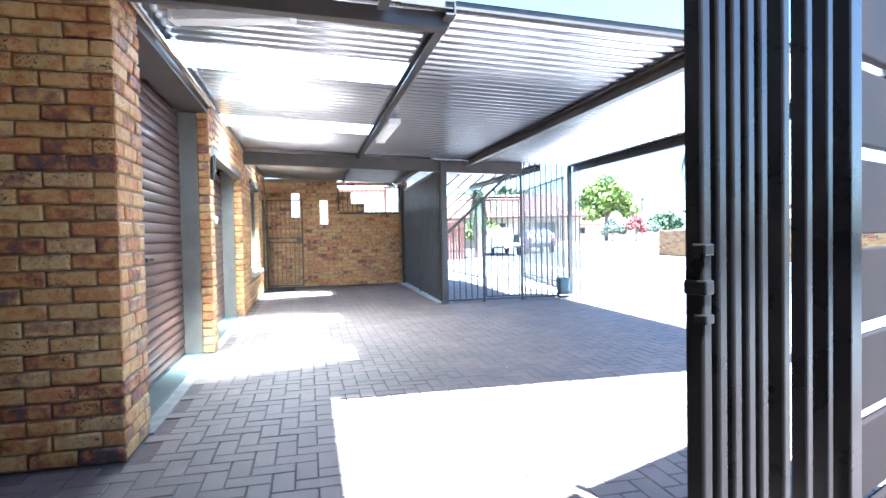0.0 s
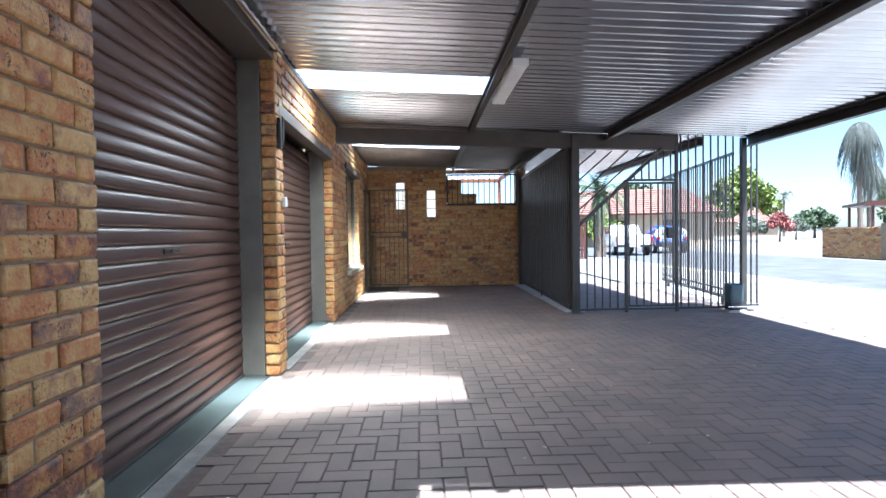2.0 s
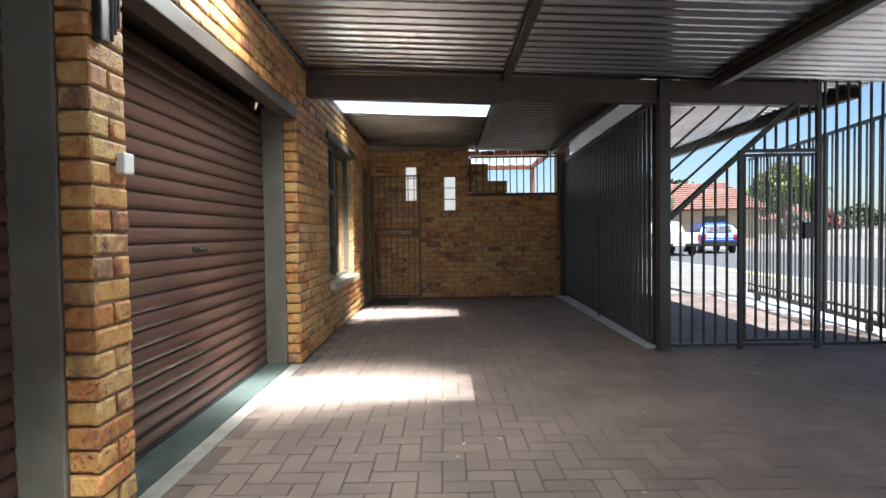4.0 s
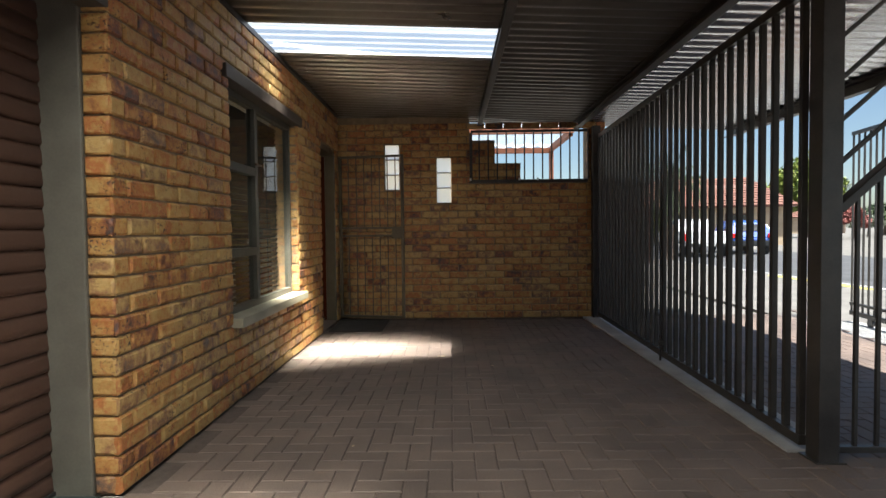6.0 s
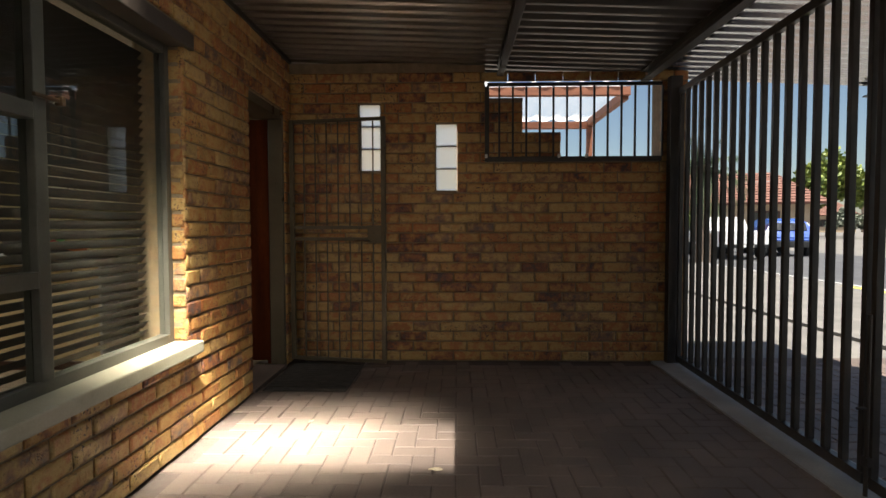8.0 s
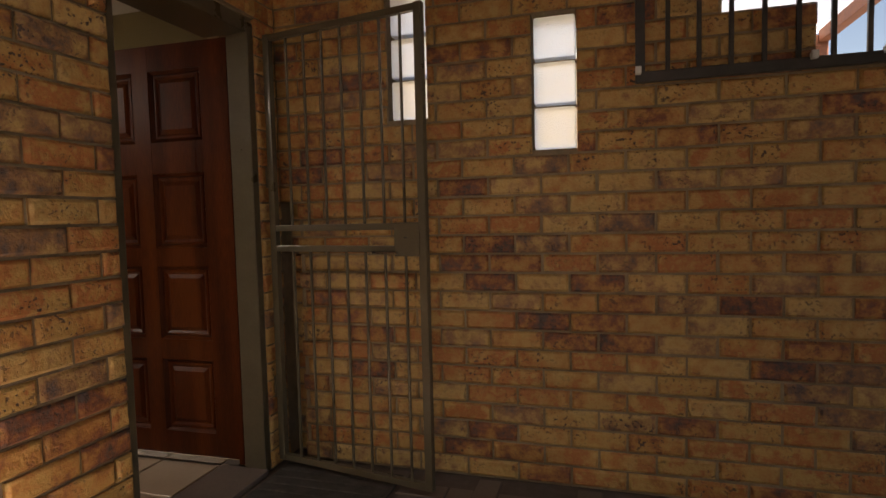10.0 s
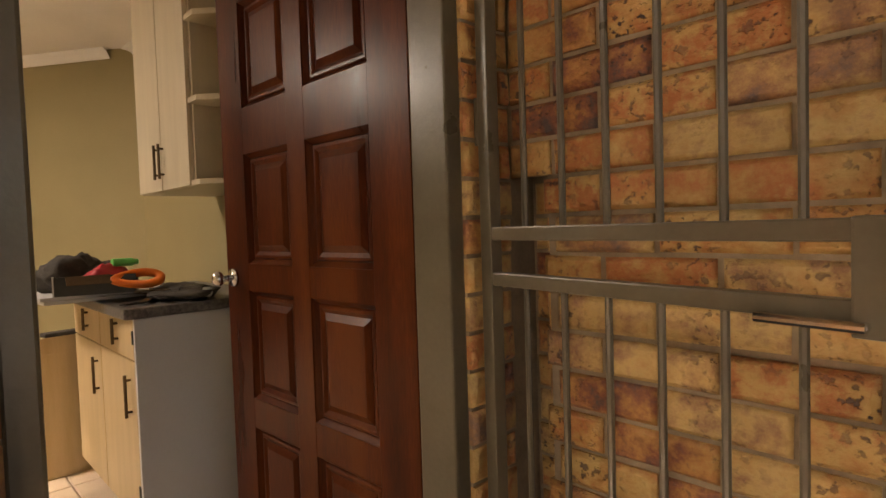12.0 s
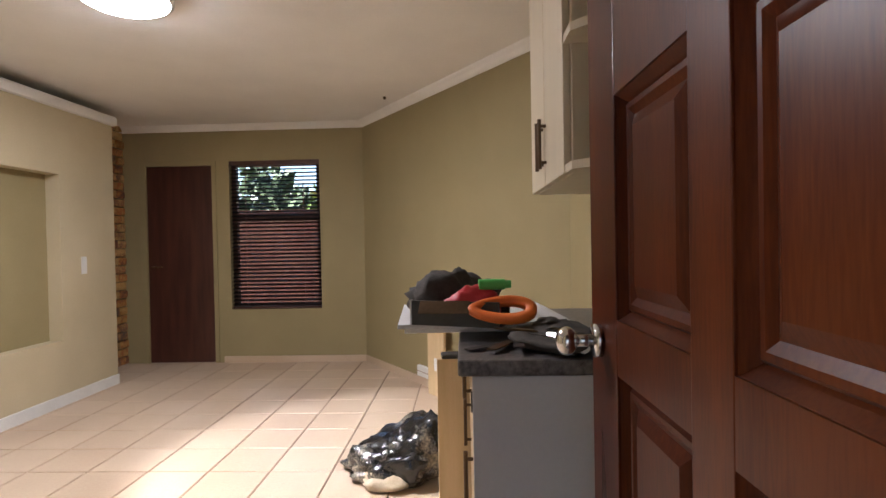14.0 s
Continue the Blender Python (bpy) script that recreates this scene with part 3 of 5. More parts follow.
slab("door_head", -0.6, -0.112, P2B, P3A, 2.2, 2.5, BEAM, "dark soffit over the garage roller doors", "soffit")
slab("wall_garage_back", -0.9, -0.85, 4.1, P3A + 0.1, 0, TOP, MORTAR, "plain garage wall behind the shutters", "wall")

# small things on the pier
cable = thing("cable_bundle", 0.0, 7.0, 1.78, "black cable clip and hanging cables on the brick pier", "cable")
part("clip", bx(0.0, 0.035, -0.05, 0.0, 0.0, 0.24, 0.008), BLACK, cable)
for k in range(3):
    part("cable", rod((0.03, 0.02 + k * 0.02, 0.02 + k * 0.03), (0.035, 0.015 + k * 0.02, 0.26), 0.007, 8), STEEL, cable)
sensor = thing("door_sensor", 0.0, 7.1, 1.33, "small white square wireless keypad on the brick pier", "keypad")
part("body", bx(0.0, 0.035, -0.035, 0.035, 0, 0.08, 0.008), WHITE, sensor)
part("bracket", bx(-0.002, 0.012, -0.02, 0.02, 0.02, 0.06, 0.003), BLACK, sensor)

# ---- house window
win = thing("window_1", -0.1, (WA + WB) / 2, SILLZ, "olive painted steel window with dark venetian blind", "window", kind="structure")
hw, wh = (WB - WA) / 2, HEADZ - SILLZ
part("window_frame", add_box(add_box(add_box(bx(-0.03, 0.03, -hw, -hw + 0.045, 0, wh, 0.004), -0.03, 0.03, hw - 0.045, hw, 0, wh, 0.004), -0.03, 0.03, -hw + 0.045, hw - 0.045, 0, 0.05, 0.004),
                             -0.03, 0.03, -hw + 0.045, hw - 0.045, wh - 0.045, wh, 0.004), WFRAME, win)
MU = -0.12
part("mullion", bx(-0.03, 0.035, MU - 0.03, MU + 0.03, 0.05, wh - 0.045, 0.004), WFRAME, win)
for z in (0.42, 1.02):
    part("transom", bx(-0.03, 0.035, -hw + 0.045, MU - 0.03, z - 0.03, z + 0.03, 0.004), WFRAME, win)
for a, b, lo, hi in ((-hw + 0.045, MU - 0.03, 0.05, 0.39), (-hw + 0.045, MU - 0.03, 0.45, 0.99), (-hw + 0.045, MU - 0.03, 1.05, wh - 0.045), (MU + 0.03, hw - 0.045, 0.05, wh - 0.045)):
    p = part("pane", bx(-0.003, 0.003, a, b, lo, hi), GLASS, win)
    p.visible_shadow = False
part("stay", add_box(bx(0.035, 0.05, MU - 0.04, MU + 0.09, 1.07, 1.085, 0.003), 0.03, 0.06, MU + 0.08, MU + 0.1, 1.06, 1.095, 0.003), BRONZE, win)
slab("window_sill", -0.09, 0.07, WA - 0.02, WB + 0.04, SILLZ - 0.06, SILLZ + 0.004, SILLW, "olive painted concrete window sill on brick", "sill", bevel=0.008)
slab("window_lintel", -0.12, 0.03, WA - 0.1, WB + 0.08, HEADZ, HEADZ + 0.085, BEAM, "brown painted concrete lintel over the window", "lintel", bevel=0.006)
blind = thing("venetian_blind", -0.2, (WA + WB) / 2, SILLZ, "dark brown slatted venetian blind, lowered", "blind", group="venetian blinds")
for k in range(34):
    part("slat", bx(-0.022, 0.022, -hw + 0.05, hw - 0.05, -0.001, 0.001, 0, Matrix.Translation((0, 0, 0.06 + k * 0.043)) @ pose(0, 0, 0, 0, -52, 0)), SLAT, blind)

# ---- entrance: frame, leaf, gate, mat
fr = thing("door_1", -0.08, (DA + DB) / 2, 0.0, "olive painted steel door frame of the entrance", "door frame", kind="structure")
dh = (DB - DA) / 2
part("jamb", bx(-0.17, 0.06, -dh, -dh + 0.045, 0, 2.1, 0.006), OLIVE, fr)
part("jamb", bx(-0.05, 0.066, dh - 0.045, dh, 0, 2.1, 0.006), OLIVE, fr)
part("head", bx(-0.17, 0.06, -dh + 0.045, dh - 0.045, 2.05, 2.12, 0.006), OLIVE, fr)
slab("door_threshold", -0.26, 0.0, DA + 0.045, DB - 0.045, -0.03, 0.018, PAVER, "brown clay tiled threshold of the entrance", "threshold", bevel=0.004)

leaf = thing("door_leaf", -0.135, 14.248, 0.025, "varnished mahogany panelled entrance door standing open", "door", turn=180 + 1.4)
LW, LH, LT = 0.965, 2.02, 0.04
cols, lrows = ((0.15, 0.44), (0.535, 0.81)), ((0.14, 0.50), (0.60, 0.96), (1.05, 1.41), (1.56, 1.90))
for a, b in ((0, 0.15), (0.44, 0.535), (0.81, LW)):
    part("stile", bx(a, b, 0, LT, 0, LH, 0.002), MAHOG, leaf)
for lo, hi in ((0, 0.14), (0.50, 0.60), (0.96, 1.05), (1.41, 1.56), (1.90, LH)):
    for a, b in cols:
        part("rail", bx(a, b, 0.0006, LT - 0.0006, lo, hi), MAHOG, leaf)
for a, b in cols:
    for lo, hi in lrows:
        bm = bmesh.new()
        for s in (1, -1):
            y0 = LT - 0.022 if s > 0 else 0.022
            rings = []
            for inset, dep in ((0.0, 0.018), (0.012, 0.006), (0.02, -0.004), (0.028, -0.004), (0.06, 0.012)):
                y = y0 + s * dep
                rings.append([bm.verts.new((p, y, q)) for p, q in ((a + inset, lo + inset), (b - inset, lo + inset), (b - inset, hi - inset), (a + inset, hi - inset))])
            for r0, r1 in zip(rings, rings[1:]):
                for i in range(4):
                    bm.faces.new((r0[i], r0[(i + 1) % 4], r1[(i + 1) % 4], r1[i]))
            bm.faces.new(rings[-1])
        bmesh.ops.recalc_face_normals(bm, faces=bm.faces)
        part("panel", bm, MAHOG, leaf)
for s in (1, -1):
    yk = LT if s > 0 else 0.0
    bm = rod((0.91, yk, 1.0), (0.91, yk + s * 0.012, 1.0), 0.03, 20)
    add_rod(bm, (0.91, yk + s * 0.01, 1.0), (0.91, yk + s * 0.045, 1.0), 0.011, 14)
    bmesh.ops.create_uvsphere(bm, u_segments=18, v_segments=12, radius=0.026, matrix=Matrix.Translation((0.91, yk + s * 0.06, 1.0)) @ Matrix.Diagonal((1, 0.75, 1, 1)))
    smooth(part("knob", bm, CHROME, leaf, "round chrome door knob"))
part("kick_strip", bx(0.02, LW - 0.02, LT, LT + 0.012, 0.0, 0.03, 0.003), CHROME, leaf, "metal weather strip")

gate = thing("security_gate", 0.03, 14.272, 0.05, "olive painted steel security gate, open against the brick", "gate", turn=-10.0)
GW, GH = 0.83, 2.0
for a, b in ((0, 0.035), (GW - 0.035, GW)):
    part("stile", bx(a, b, -0.015, 0.015, 0, GH, 0.003), OLIVE, gate)
for z in (0.0, 1.0, 1.095, GH - 0.03):
    part("rail", bx(0.035, GW - 0.035, -0.013, 0.013, z, z + 0.028, 0.003), OLIVE, gate)
for k in range(7):
    x = 0.125 + k * 0.1
    part("bar", add_rod(rod((x, 0, 0.028), (x, 0, 1.0), 0.0065, 8), (x, 0, 1.123), (x, 0, GH - 0.03), 0.0065, 8), OLIVE, gate)
part("lock_box", bx(GW - 0.15, GW - 0.03, -0.018, 0.018, 0.985, 1.125, 0.004), OLIVE, gate)
part("keyhole", bx(GW - 0.1, GW - 0.085, -0.021, -0.017, 1.06, 1.066), BLACK, gate)
part("pull_handle", add_rod(add_rod(rod((0.58, -0.03, 1.0), (0.7, -0.03, 1.0), 0.007, 10), (0.585, -0.03, 1.0), (0.585, -0.01, 1.0), 0.006, 8), (0.695, -0.03, 1.0), (0.695, -0.01, 1.0), 0.006, 8), CHROME, gate, "chrome pull handle")
for z in (0.3, 1.3):
    part("hinge", rod((-0.012, 0, z), (-0.012, 0, z + 0.1), 0.011, 10), OLIVE, gate)
mat = thing("door_mat", 0.34, 13.9, 0.0, "flat dark grey ribbed door mat on the paving", "door mat")
part("mat_base", bx(-0.3, 0.3, -0.4, 0.42, 0, 0.01, 0.004), CLOTH, mat)
for k in range(12):
    part("mat_rib", bx(-0.285, 0.285, -0.38 + k * 0.065, -0.345 + k * 0.065, 0.01, 0.014, 0.002), CLOTH, mat)

# ---------------------------------------------------------------- carport roof
ROOFZ = lambda x: 2.60 - 0.042 * x


def corrugated(name, x0, x1, y0, y1, mat, label, lift=0.0, kind="structure", category="roof"):
    pitch, seg, amp = 0.13, 14, 0.012
    n = max(1, int((y1 - y0) / pitch * seg))
    vs, fs = [], []
    for i in range(n + 1):
        y = y0 + (y1 - y0) * i / n
        dz = amp * math.tanh(2.2 * math.cos(2 * math.pi * y / pitch))
        vs += [(x0, y, ROOFZ(x0) + dz + lift), (x1, y, ROOFZ(x1) + dz + lift)]
    for i in range(n):
        fs.append((2 * i, 2 * i + 1, 2 * i + 3, 2 * i + 2))
    me = bpy.data.meshes.new(name)
    me.from_pydata(vs, [], fs)
    me.materials.append(mat)
    ob = smooth(new(name, me))
    return tagged(ob, label, category, kind=kind)


SKY = [(5.2, 5.86), (7.62, 8.32), (11.28, 11.98)]
E2 = 1.79
last = -3.0
for a, b in SKY[:2] + [(10.02, 10.02)]:
    if last < 0:
        corrugated("ceiling_roof_sheet", -2.7, 1.45, last, 4.0, GALV, "galvanised corrugated entry roof sheet")
        last = 4.0
    corrugated("ceiling_roof_sheet", -0.3, E2, last, a, GALV, "galvanised corrugated carport roof sheet")
    last = b
for a, b in SKY:
    corrugated("roof_skylight", -0.02, E2 + 0.02, a - 0.03, b + 0.03, CLEAR, "translucent white corrugated skylight sheet", lift=0.004, category="skylight")
    corrugated("ceiling_roof_sheet", -0.3, -0.01, a, b, GALV, "galvanised corrugated roof sheet at the house wall", lift=0.002)
corrugated("ceiling_roof_sheet", E2, 5.66, 3.95, 10.02, GALV, "galvanised corrugated carport roof sheet")
# rear roof sheets, darker and browner than GALV
corrugated("ceiling_roof_sheet", -0.3, E2, 10.02, SKY[2][0], GALVD, "dark corrugated carport roof sheet")
corrugated("ceiling_roof_sheet", -0.3, E2, SKY[2][1], YE + 0.25, GALVD, "dark corrugated carport roof sheet")
corrugated("ceiling_roof_sheet", E2, 3.0, 10.02, YE + 0.25, GALVD, "dark corrugated carport roof sheet")
corrugated("ceiling_roof_sheet", 3.0, 5.06, 10.02, YE + 0.25, GALV, "galvanised corrugated carport roof sheet")


def beam_thing(name, a, b, w, d, label, mat=STEEL):
    """A lipped channel from a to b, its top at the given line."""
    a, b = Vector(a), Vector(b)
    v = b - a
    L = v.length
    m = Matrix.Translation(a) @ v.to_track_quat("X", "Z").to_matrix().to_4x4()
    t = new(name, mesh_of(name, add_box(add_box(bx(0, L, -w / 2, -w / 2 + 0.012, -d, 0, 0.003, m), 0, L, -w / 2 + 0.012, w / 2, -0.012, 0, 0, m), 0, L, -w / 2 + 0.012, w / 2, -d, -d + 0.012, 0, m), mat))
    return tagged(t, label, "roof beam", "carport beams")


for x, ya, yb, w, d in ((E2, 3.95, YE, 0.06, 0.085), (1.4, -2.9, 4.0, 0.06, 0.085), (3.62, 4.0, 9.98, 0.07, 0.11), (5.58, 4.0, 10.06, 0.09, 0.12), (3.0, 10.1, YE, 0.07, 0.09), (4.98, 10.1, YE + 0.2, 0.08, 0.11)):
    beam_thing("purlin", (x, ya, ROOFZ(x) - 0.01), (x, yb, ROOFZ(x) - 0.01), w, d, "dark painted steel purlin under the carport roof")
beam_thing("main_beam", (0.0, 10.06, 2.53), (4.62, 10.06, 2.395), 0.09, 0.2, "deep dark brown steel beam across the carport", BEAM)
beam_thing("roof_edge", (1.5, 3.98, 2.53), (5.62, 3.98, 2.35), 0.04, 0.05, "slim sunlit steel edge of the carport roof", BEAM)
beam_thing("front_beam", (0.0, 4.1, 2.545), (1.8, 4.1, 2.485), 0.08, 0.095, "dark brown steel front beam of the carport", BEAM)
slab("wall_flashing", -0.1, 0.012, 4.0, YE, TOP, TOP + 0.035, STEEL, "dark metal flashing along the wall top", "flashing")
gut = thing("roof_strap", 0.012, 4.5, 2.45, "polished round metal pipe along the garage fascia", "pipe")
part("pipe", rod((0.03, -0.35, 0.06), (0.03, 2.46, 0.06), 0.025, 12), CHROME, gut)
part("saddle", bx(-0.01, 0.05, 2.3, 2.33, 0.03, 0.09, 0.004), STEEL, gut)


def batten_light(x, y, z, turn, half=0.62):
    t = thing("batten_light", x, y, z, "white fluorescent batten light under the carport roof", "ceiling light", group="batten lights", turn=turn)
    part("tray", bx(-0.06, 0.06, -half, half, 0.015, 0.06, 0.006), WHITE, t)
    part("diffuser", bx(-0.055, 0.055, -half + 0.02, half - 0.02, 0.0, 0.016, 0.007), WHITE, t)
    for s in (-1, 1):
        part("end_cap", bx(-0.062, 0.062, s * (half - 0.005) - 0.01, s * (half - 0.005) + 0.01, -0.002, 0.062, 0.004), WHITE, t)


batten_light(1.9, 7.45, 2.375, 0)
batten_light(0.55, 4.48, 2.497, 78, 0.365)


# ---------------------------------------------------------------- gates and fence
def swing_leaf(y0, y1, joint):
    t = thing("carport_gate_leaf", 3.15 + (y0 - 10.09) * 0.026, y0, 0.04, "tall dark steel barred driveway gate leaf, shut", "gate", group="driveway gate leaves", turn=-1.5)
    L = y1 - y0
    part("bottom_rail", bx(-0.02, 0.02, 0, L, 0, 0.05, 0.003), STEEL, t)
    part("top_rail", bx(-0.02, 0.02, 0, L, 2.2, 2.25, 0.003), STEEL, t)
    n = int(L / 0.124)
    for k in range(n + 1):
        y = 0.02 + k * (L - 0.04) / n
        part("bar", bx(-0.016, 0.016, y - 0.015, y + 0.015, 0.05, 2.2, 0.003), STEEL, t)
    if joint:
        part("drop_bolt", add_rod(rod((-0.035, L - 0.03, -0.04), (-0.035, L - 0.03, 0.75), 0.009, 10), (-0.035, L - 0.03, 0.35), (-0.08, L - 0.03, 0.35), 0.007, 8), STEEL, t)
        part("bolt_bracket", bx(-0.045, -0.018, L - 0.05, L - 0.01, 0.1, 0.14, 0.003), STEEL, t)


swing_leaf(10.09, 12.04, True)
swing_leaf(12.06, 14.28, False)
slab("gate_strip", 3.08, 3.36, 10.1, YE, -0.03, 0.012, CONCRETE, "pale concrete strip under the driveway gate", "floor edge")
gp = thing("gate_post", 3.2, 10.02, 0, "square dark steel gate post", "post")
part("post", bx(-0.05, 0.05, -0.05, 0.05, 0, 2.42, 0.005), STEEL, gp)
part("cap_plate", bx(-0.07, 0.07, -0.055, 0.055, 2.42, 2.43), STEEL, gp)
part("base_plate", bx(-0.07, 0.07, -0.07, 0.07, 0, 0.008), STEEL, gp)
gp2 = thing("wall_post", 3.235, YE - 0.05, 0, "square dark steel post at the brick wall", "post")
part("post", bx(-0.05, 0.05, -0.04, 0.04, 0, 2.4, 0.005), STEEL, gp2)

FY = 10.03
fence = thing("bar_fence", 3.26, FY, 0.0, "dark steel barred fence with a diagonal brace", "fence")
part("bottom_rail", bx(0, 2.2, -0.016, 0.016, 0.03, 0.06, 0.003), STEEL, fence)
dz = lambda x: 1.2 + (x - 0.0) * (2.2 - 1.2) / 1.14
part("diagonal_brace", tube_between((0.0, 0, 1.2), (1.14, 0, 2.22), 0.07, 0.04), STEEL, fence)
for k in range(4):
    o = 0.2 + k * 0.2
    if o < 1.0:
        part("diagonal_bar", tube_between((0.0, 0.02, 1.2 + o), (1.12 - o * 1.1, 0.02, 2.2), 0.02, 0.02), STEEL, fence)
x = 0.1
while x < 0.62:
    part("bar", bx(x - 0.009, x + 0.009, -0.009, 0.009, 0.06, dz(x), 0.002), STEEL, fence)
    x += 0.105
x = 0.76
while x < 1.36:
    part("bar", bx(x - 0.009, x + 0.009, -0.009, 0.009, 1.8, min(2.42, max(1.82, dz(x)) if x < 1.1 else 2.42), 0.002), STEEL, fence)
    x += 0.1
x = 1.4
while x < 2.18:
    part("bar", bx(x - 0.009, x + 0.009, -0.009, 0.009, 0.06, 2.42, 0.002), STEEL, fence)
    x += 0.104
part("post", bx(0.62, 0.66, -0.02, 0.02, 0.0, 1.8, 0.003), STEEL, fence)
part("post", bx(1.32, 1.36, -0.02, 0.02, 0.0, 2.42, 0.003), STEEL, fence)
part("top_rail", bx(1.36, 2.2, -0.02, 0.02, 2.4, 2.44, 0.003), STEEL, fence)
part("gate_header", bx(0.66, 1.32, -0.018, 0.018, 1.78, 1.81, 0.003), STEEL, fence)
pg = thing("pedestrian_gate", 3.92, FY, 0.05, "narrow dark steel barred pedestrian gate, shut", "gate")
for z in (0.02, 1.69):
    part("rail", bx(0.01, 0.64, -0.014, 0.014, z, z + 0.028, 0.003), STEEL, pg)
for k in range(7):
    xx = 0.02 + k * 0.1017
    part("bar", bx(xx - 0.009, xx + 0.009, -0.009, 0.009, 0.04, 1.7, 0.002), STEEL, pg)
part("lock_box", bx(0.55, 0.64, -0.025, 0.025, 0.95, 1.1, 0.004), STEEL, pg)
cp = thing("corner_post", 5.53, FY, 0, "square steel carport corner post, sunlit on one side", "post")
part("post", bx(-0.035, 0.035, -0.035, 0.035, 0, 2.36, 0.005), STEEL, cp)
part("base_plate", bx(-0.1, 0.1, -0.08, 0.08, 0, 0.01), STEEL, cp)
for k in range(2):
    part("bar", bx(0.1 + k * 0.08, 0.12 + k * 0.08, -0.01, 0.01, 0.05, 2.33, 0.002), STEEL, cp)
part("foot_rail", bx(0.06, 0.22, -0.012, 0.012, 0.05, 0.08, 0.003), STEEL, cp)

sg = thing("sliding_gate", 5.6, 10.4, 0.0, "long grey steel barred sliding gate, slid open", "gate", turn=-8.5)
part("bottom_rail", bx(-0.02, 0.02, 0, 3.6, 0.08, 0.13, 0.004), STEEL, sg)
part("lower_rail", bx(-0.02, 0.02, 0, 3.6, 0.2, 0.23, 0.004), STEEL, sg)
part("top_rail", bx(-0.02, 0.02, 0, 3.6, 2.18, 2.22, 0.004), STEEL, sg)
for k in range(33):
    part("bar", bx(-0.009, 0.009, 0.02 + k * 0.1115 - 0.009, 0.02 + k * 0.1115 + 0.009, 0.13, 2.18, 0.002), STEEL, sg)
for y in (0.4, 3.2):
    part("wheel", rod((-0.015, y, 0.04), (0.015, y, 0.04), 0.05, 16), STEEL, sg)
slab("gate_track", 5.5, 6.2, 10.3, 14.0, -0.03, -0.006, CONCRETE, "pale concrete strip with the gate track", "gate track")
mo = thing("gate_motor", 5.3, 9.86, 0.0, "dark teal plastic gate motor on a concrete plinth", "gate motor")
part("plinth", bx(-0.12, 0.12, -0.1, 0.1, 0, 0.03, 0.008), CONCRETE, mo)
part("gear_case", bx(-0.09, 0.09, -0.08, 0.08, 0.03, 0.15, 0.02), BLACK, mo)
part("cover", bx(-0.098, 0.098, -0.088, 0.088, 0.13, 0.385, 0.035), BLUE, mo, "dark teal moulded cover")
part("bolt_bar", rod((-0.13, -0.09, 0.08), (0.13, -0.09, 0.08), 0.01, 10), CHROME, mo)

# entry gate near the start of the walk
eg = thing("entry_gate", 1.735, 1.83, 0.03, "glossy dark steel slatted entry gate standing open", "gate", turn=22.0)
for k in range(5):
    part("slat", bx(0.0 + k * 0.062, 0.034 + k * 0.062, -0.02, 0.02, 0.05, 2.45, 0.006), GATEB, eg)
for k in range(3):
    part("slat", bx(0.36 + k * 0.13, 0.395 + k * 0.13, -0.02, 0.02, 0.05, 2.45, 0.006), GATEB, eg)
part("bottom_rail", bx(0, 0.72, 0.02, 0.045, 0.05, 0.1, 0.004), GATEB, eg)
part("top_rail", bx(0, 0.72, 0.02, 0.045, 2.4, 2.45, 0.004), GATEB, eg)
part("lock", bx(-0.006, 0.026, -0.03, 0.02, 1.01, 1.04, 0.004), GATEB, eg, "steel lock body")
part("latch", bx(-0.01, 0.026, -0.03, 0.0, 1.09, 1.115, 0.004), GATEB, eg)
part("latch", bx(-0.006, 0.026, -0.03, 0.0, 0.95, 0.97, 0.004), GATEB, eg)
part("hinge_post", bx(0.72, 0.8, -0.04, 0.05, -0.03, 2.5, 0.006), GATEB, eg)
sc = thing("slatted_screen", 2.5, 2.18, 0.0, "dark brown slatted screen panel beside the entry gate", "screen", turn=22.0)
for k in range(9):
    part("slat", bx(0, 1.1, -0.015, 0.015, 0.03 + k * 0.28, 0.03 + k * 0.28 + 0.235, 0.006), BROWNP, sc)
for xx in (0.0, 1.06):
    part("post", bx(xx, xx + 0.04, 0.015, 0.055, 0, 2.55, 0.004), DARKWOOD, sc)

# floor litter in the light patch
for n, (lx, ly, s) in enumerate(((1.32, 12.25, 0.07), (0.55, 12.9, 0.05), (1.5, 7.9, 0.035), (1.2, 8.6, 0.03), (2.3, 6.9, 0.03), (1.55, 11.6, 0.025), (0.9, 10.2, 0.025), (2.4, 8.3, 0.03), (1.1, 9.3, 0.025), (1.75, 11.9, 0.03)) + tuple((random.Random(k).uniform(0.5, 3.9), random.Random(k + 50).uniform(5.0, 9.6), random.Random(k + 90).uniform(0.016, 0.032)) for k in range(22))):
    bm = bmesh.new()
    bmesh.ops.create_grid(bm, x_segments=4, y_segments=3, size=s / 2)
    for v in bm.verts:
        v.co.y *= 0.55 * (1 - (2 * v.co.x / s) ** 2 * 0.7)
        v.co.z = 0.004 + 0.25 * s * noise.noise(Vector((v.co.x * 30, v.co.y * 30, n * 3.1))) ** 2 + 0.1 * abs(v.co.y)
    bmesh.ops.rotate(bm, verts=bm.verts, cent=(0, 0, 0), matrix=Matrix.Rotation(n * 1.3, 3, "Z"))
    ob = new("dry_leaf", mesh_of("dry_leaf", bm, PAPER))
    ob.location = (lx, ly, 0.0)
    tagged(ob, "curled dry leaf lying on the paving", "leaf", "dry leaves")


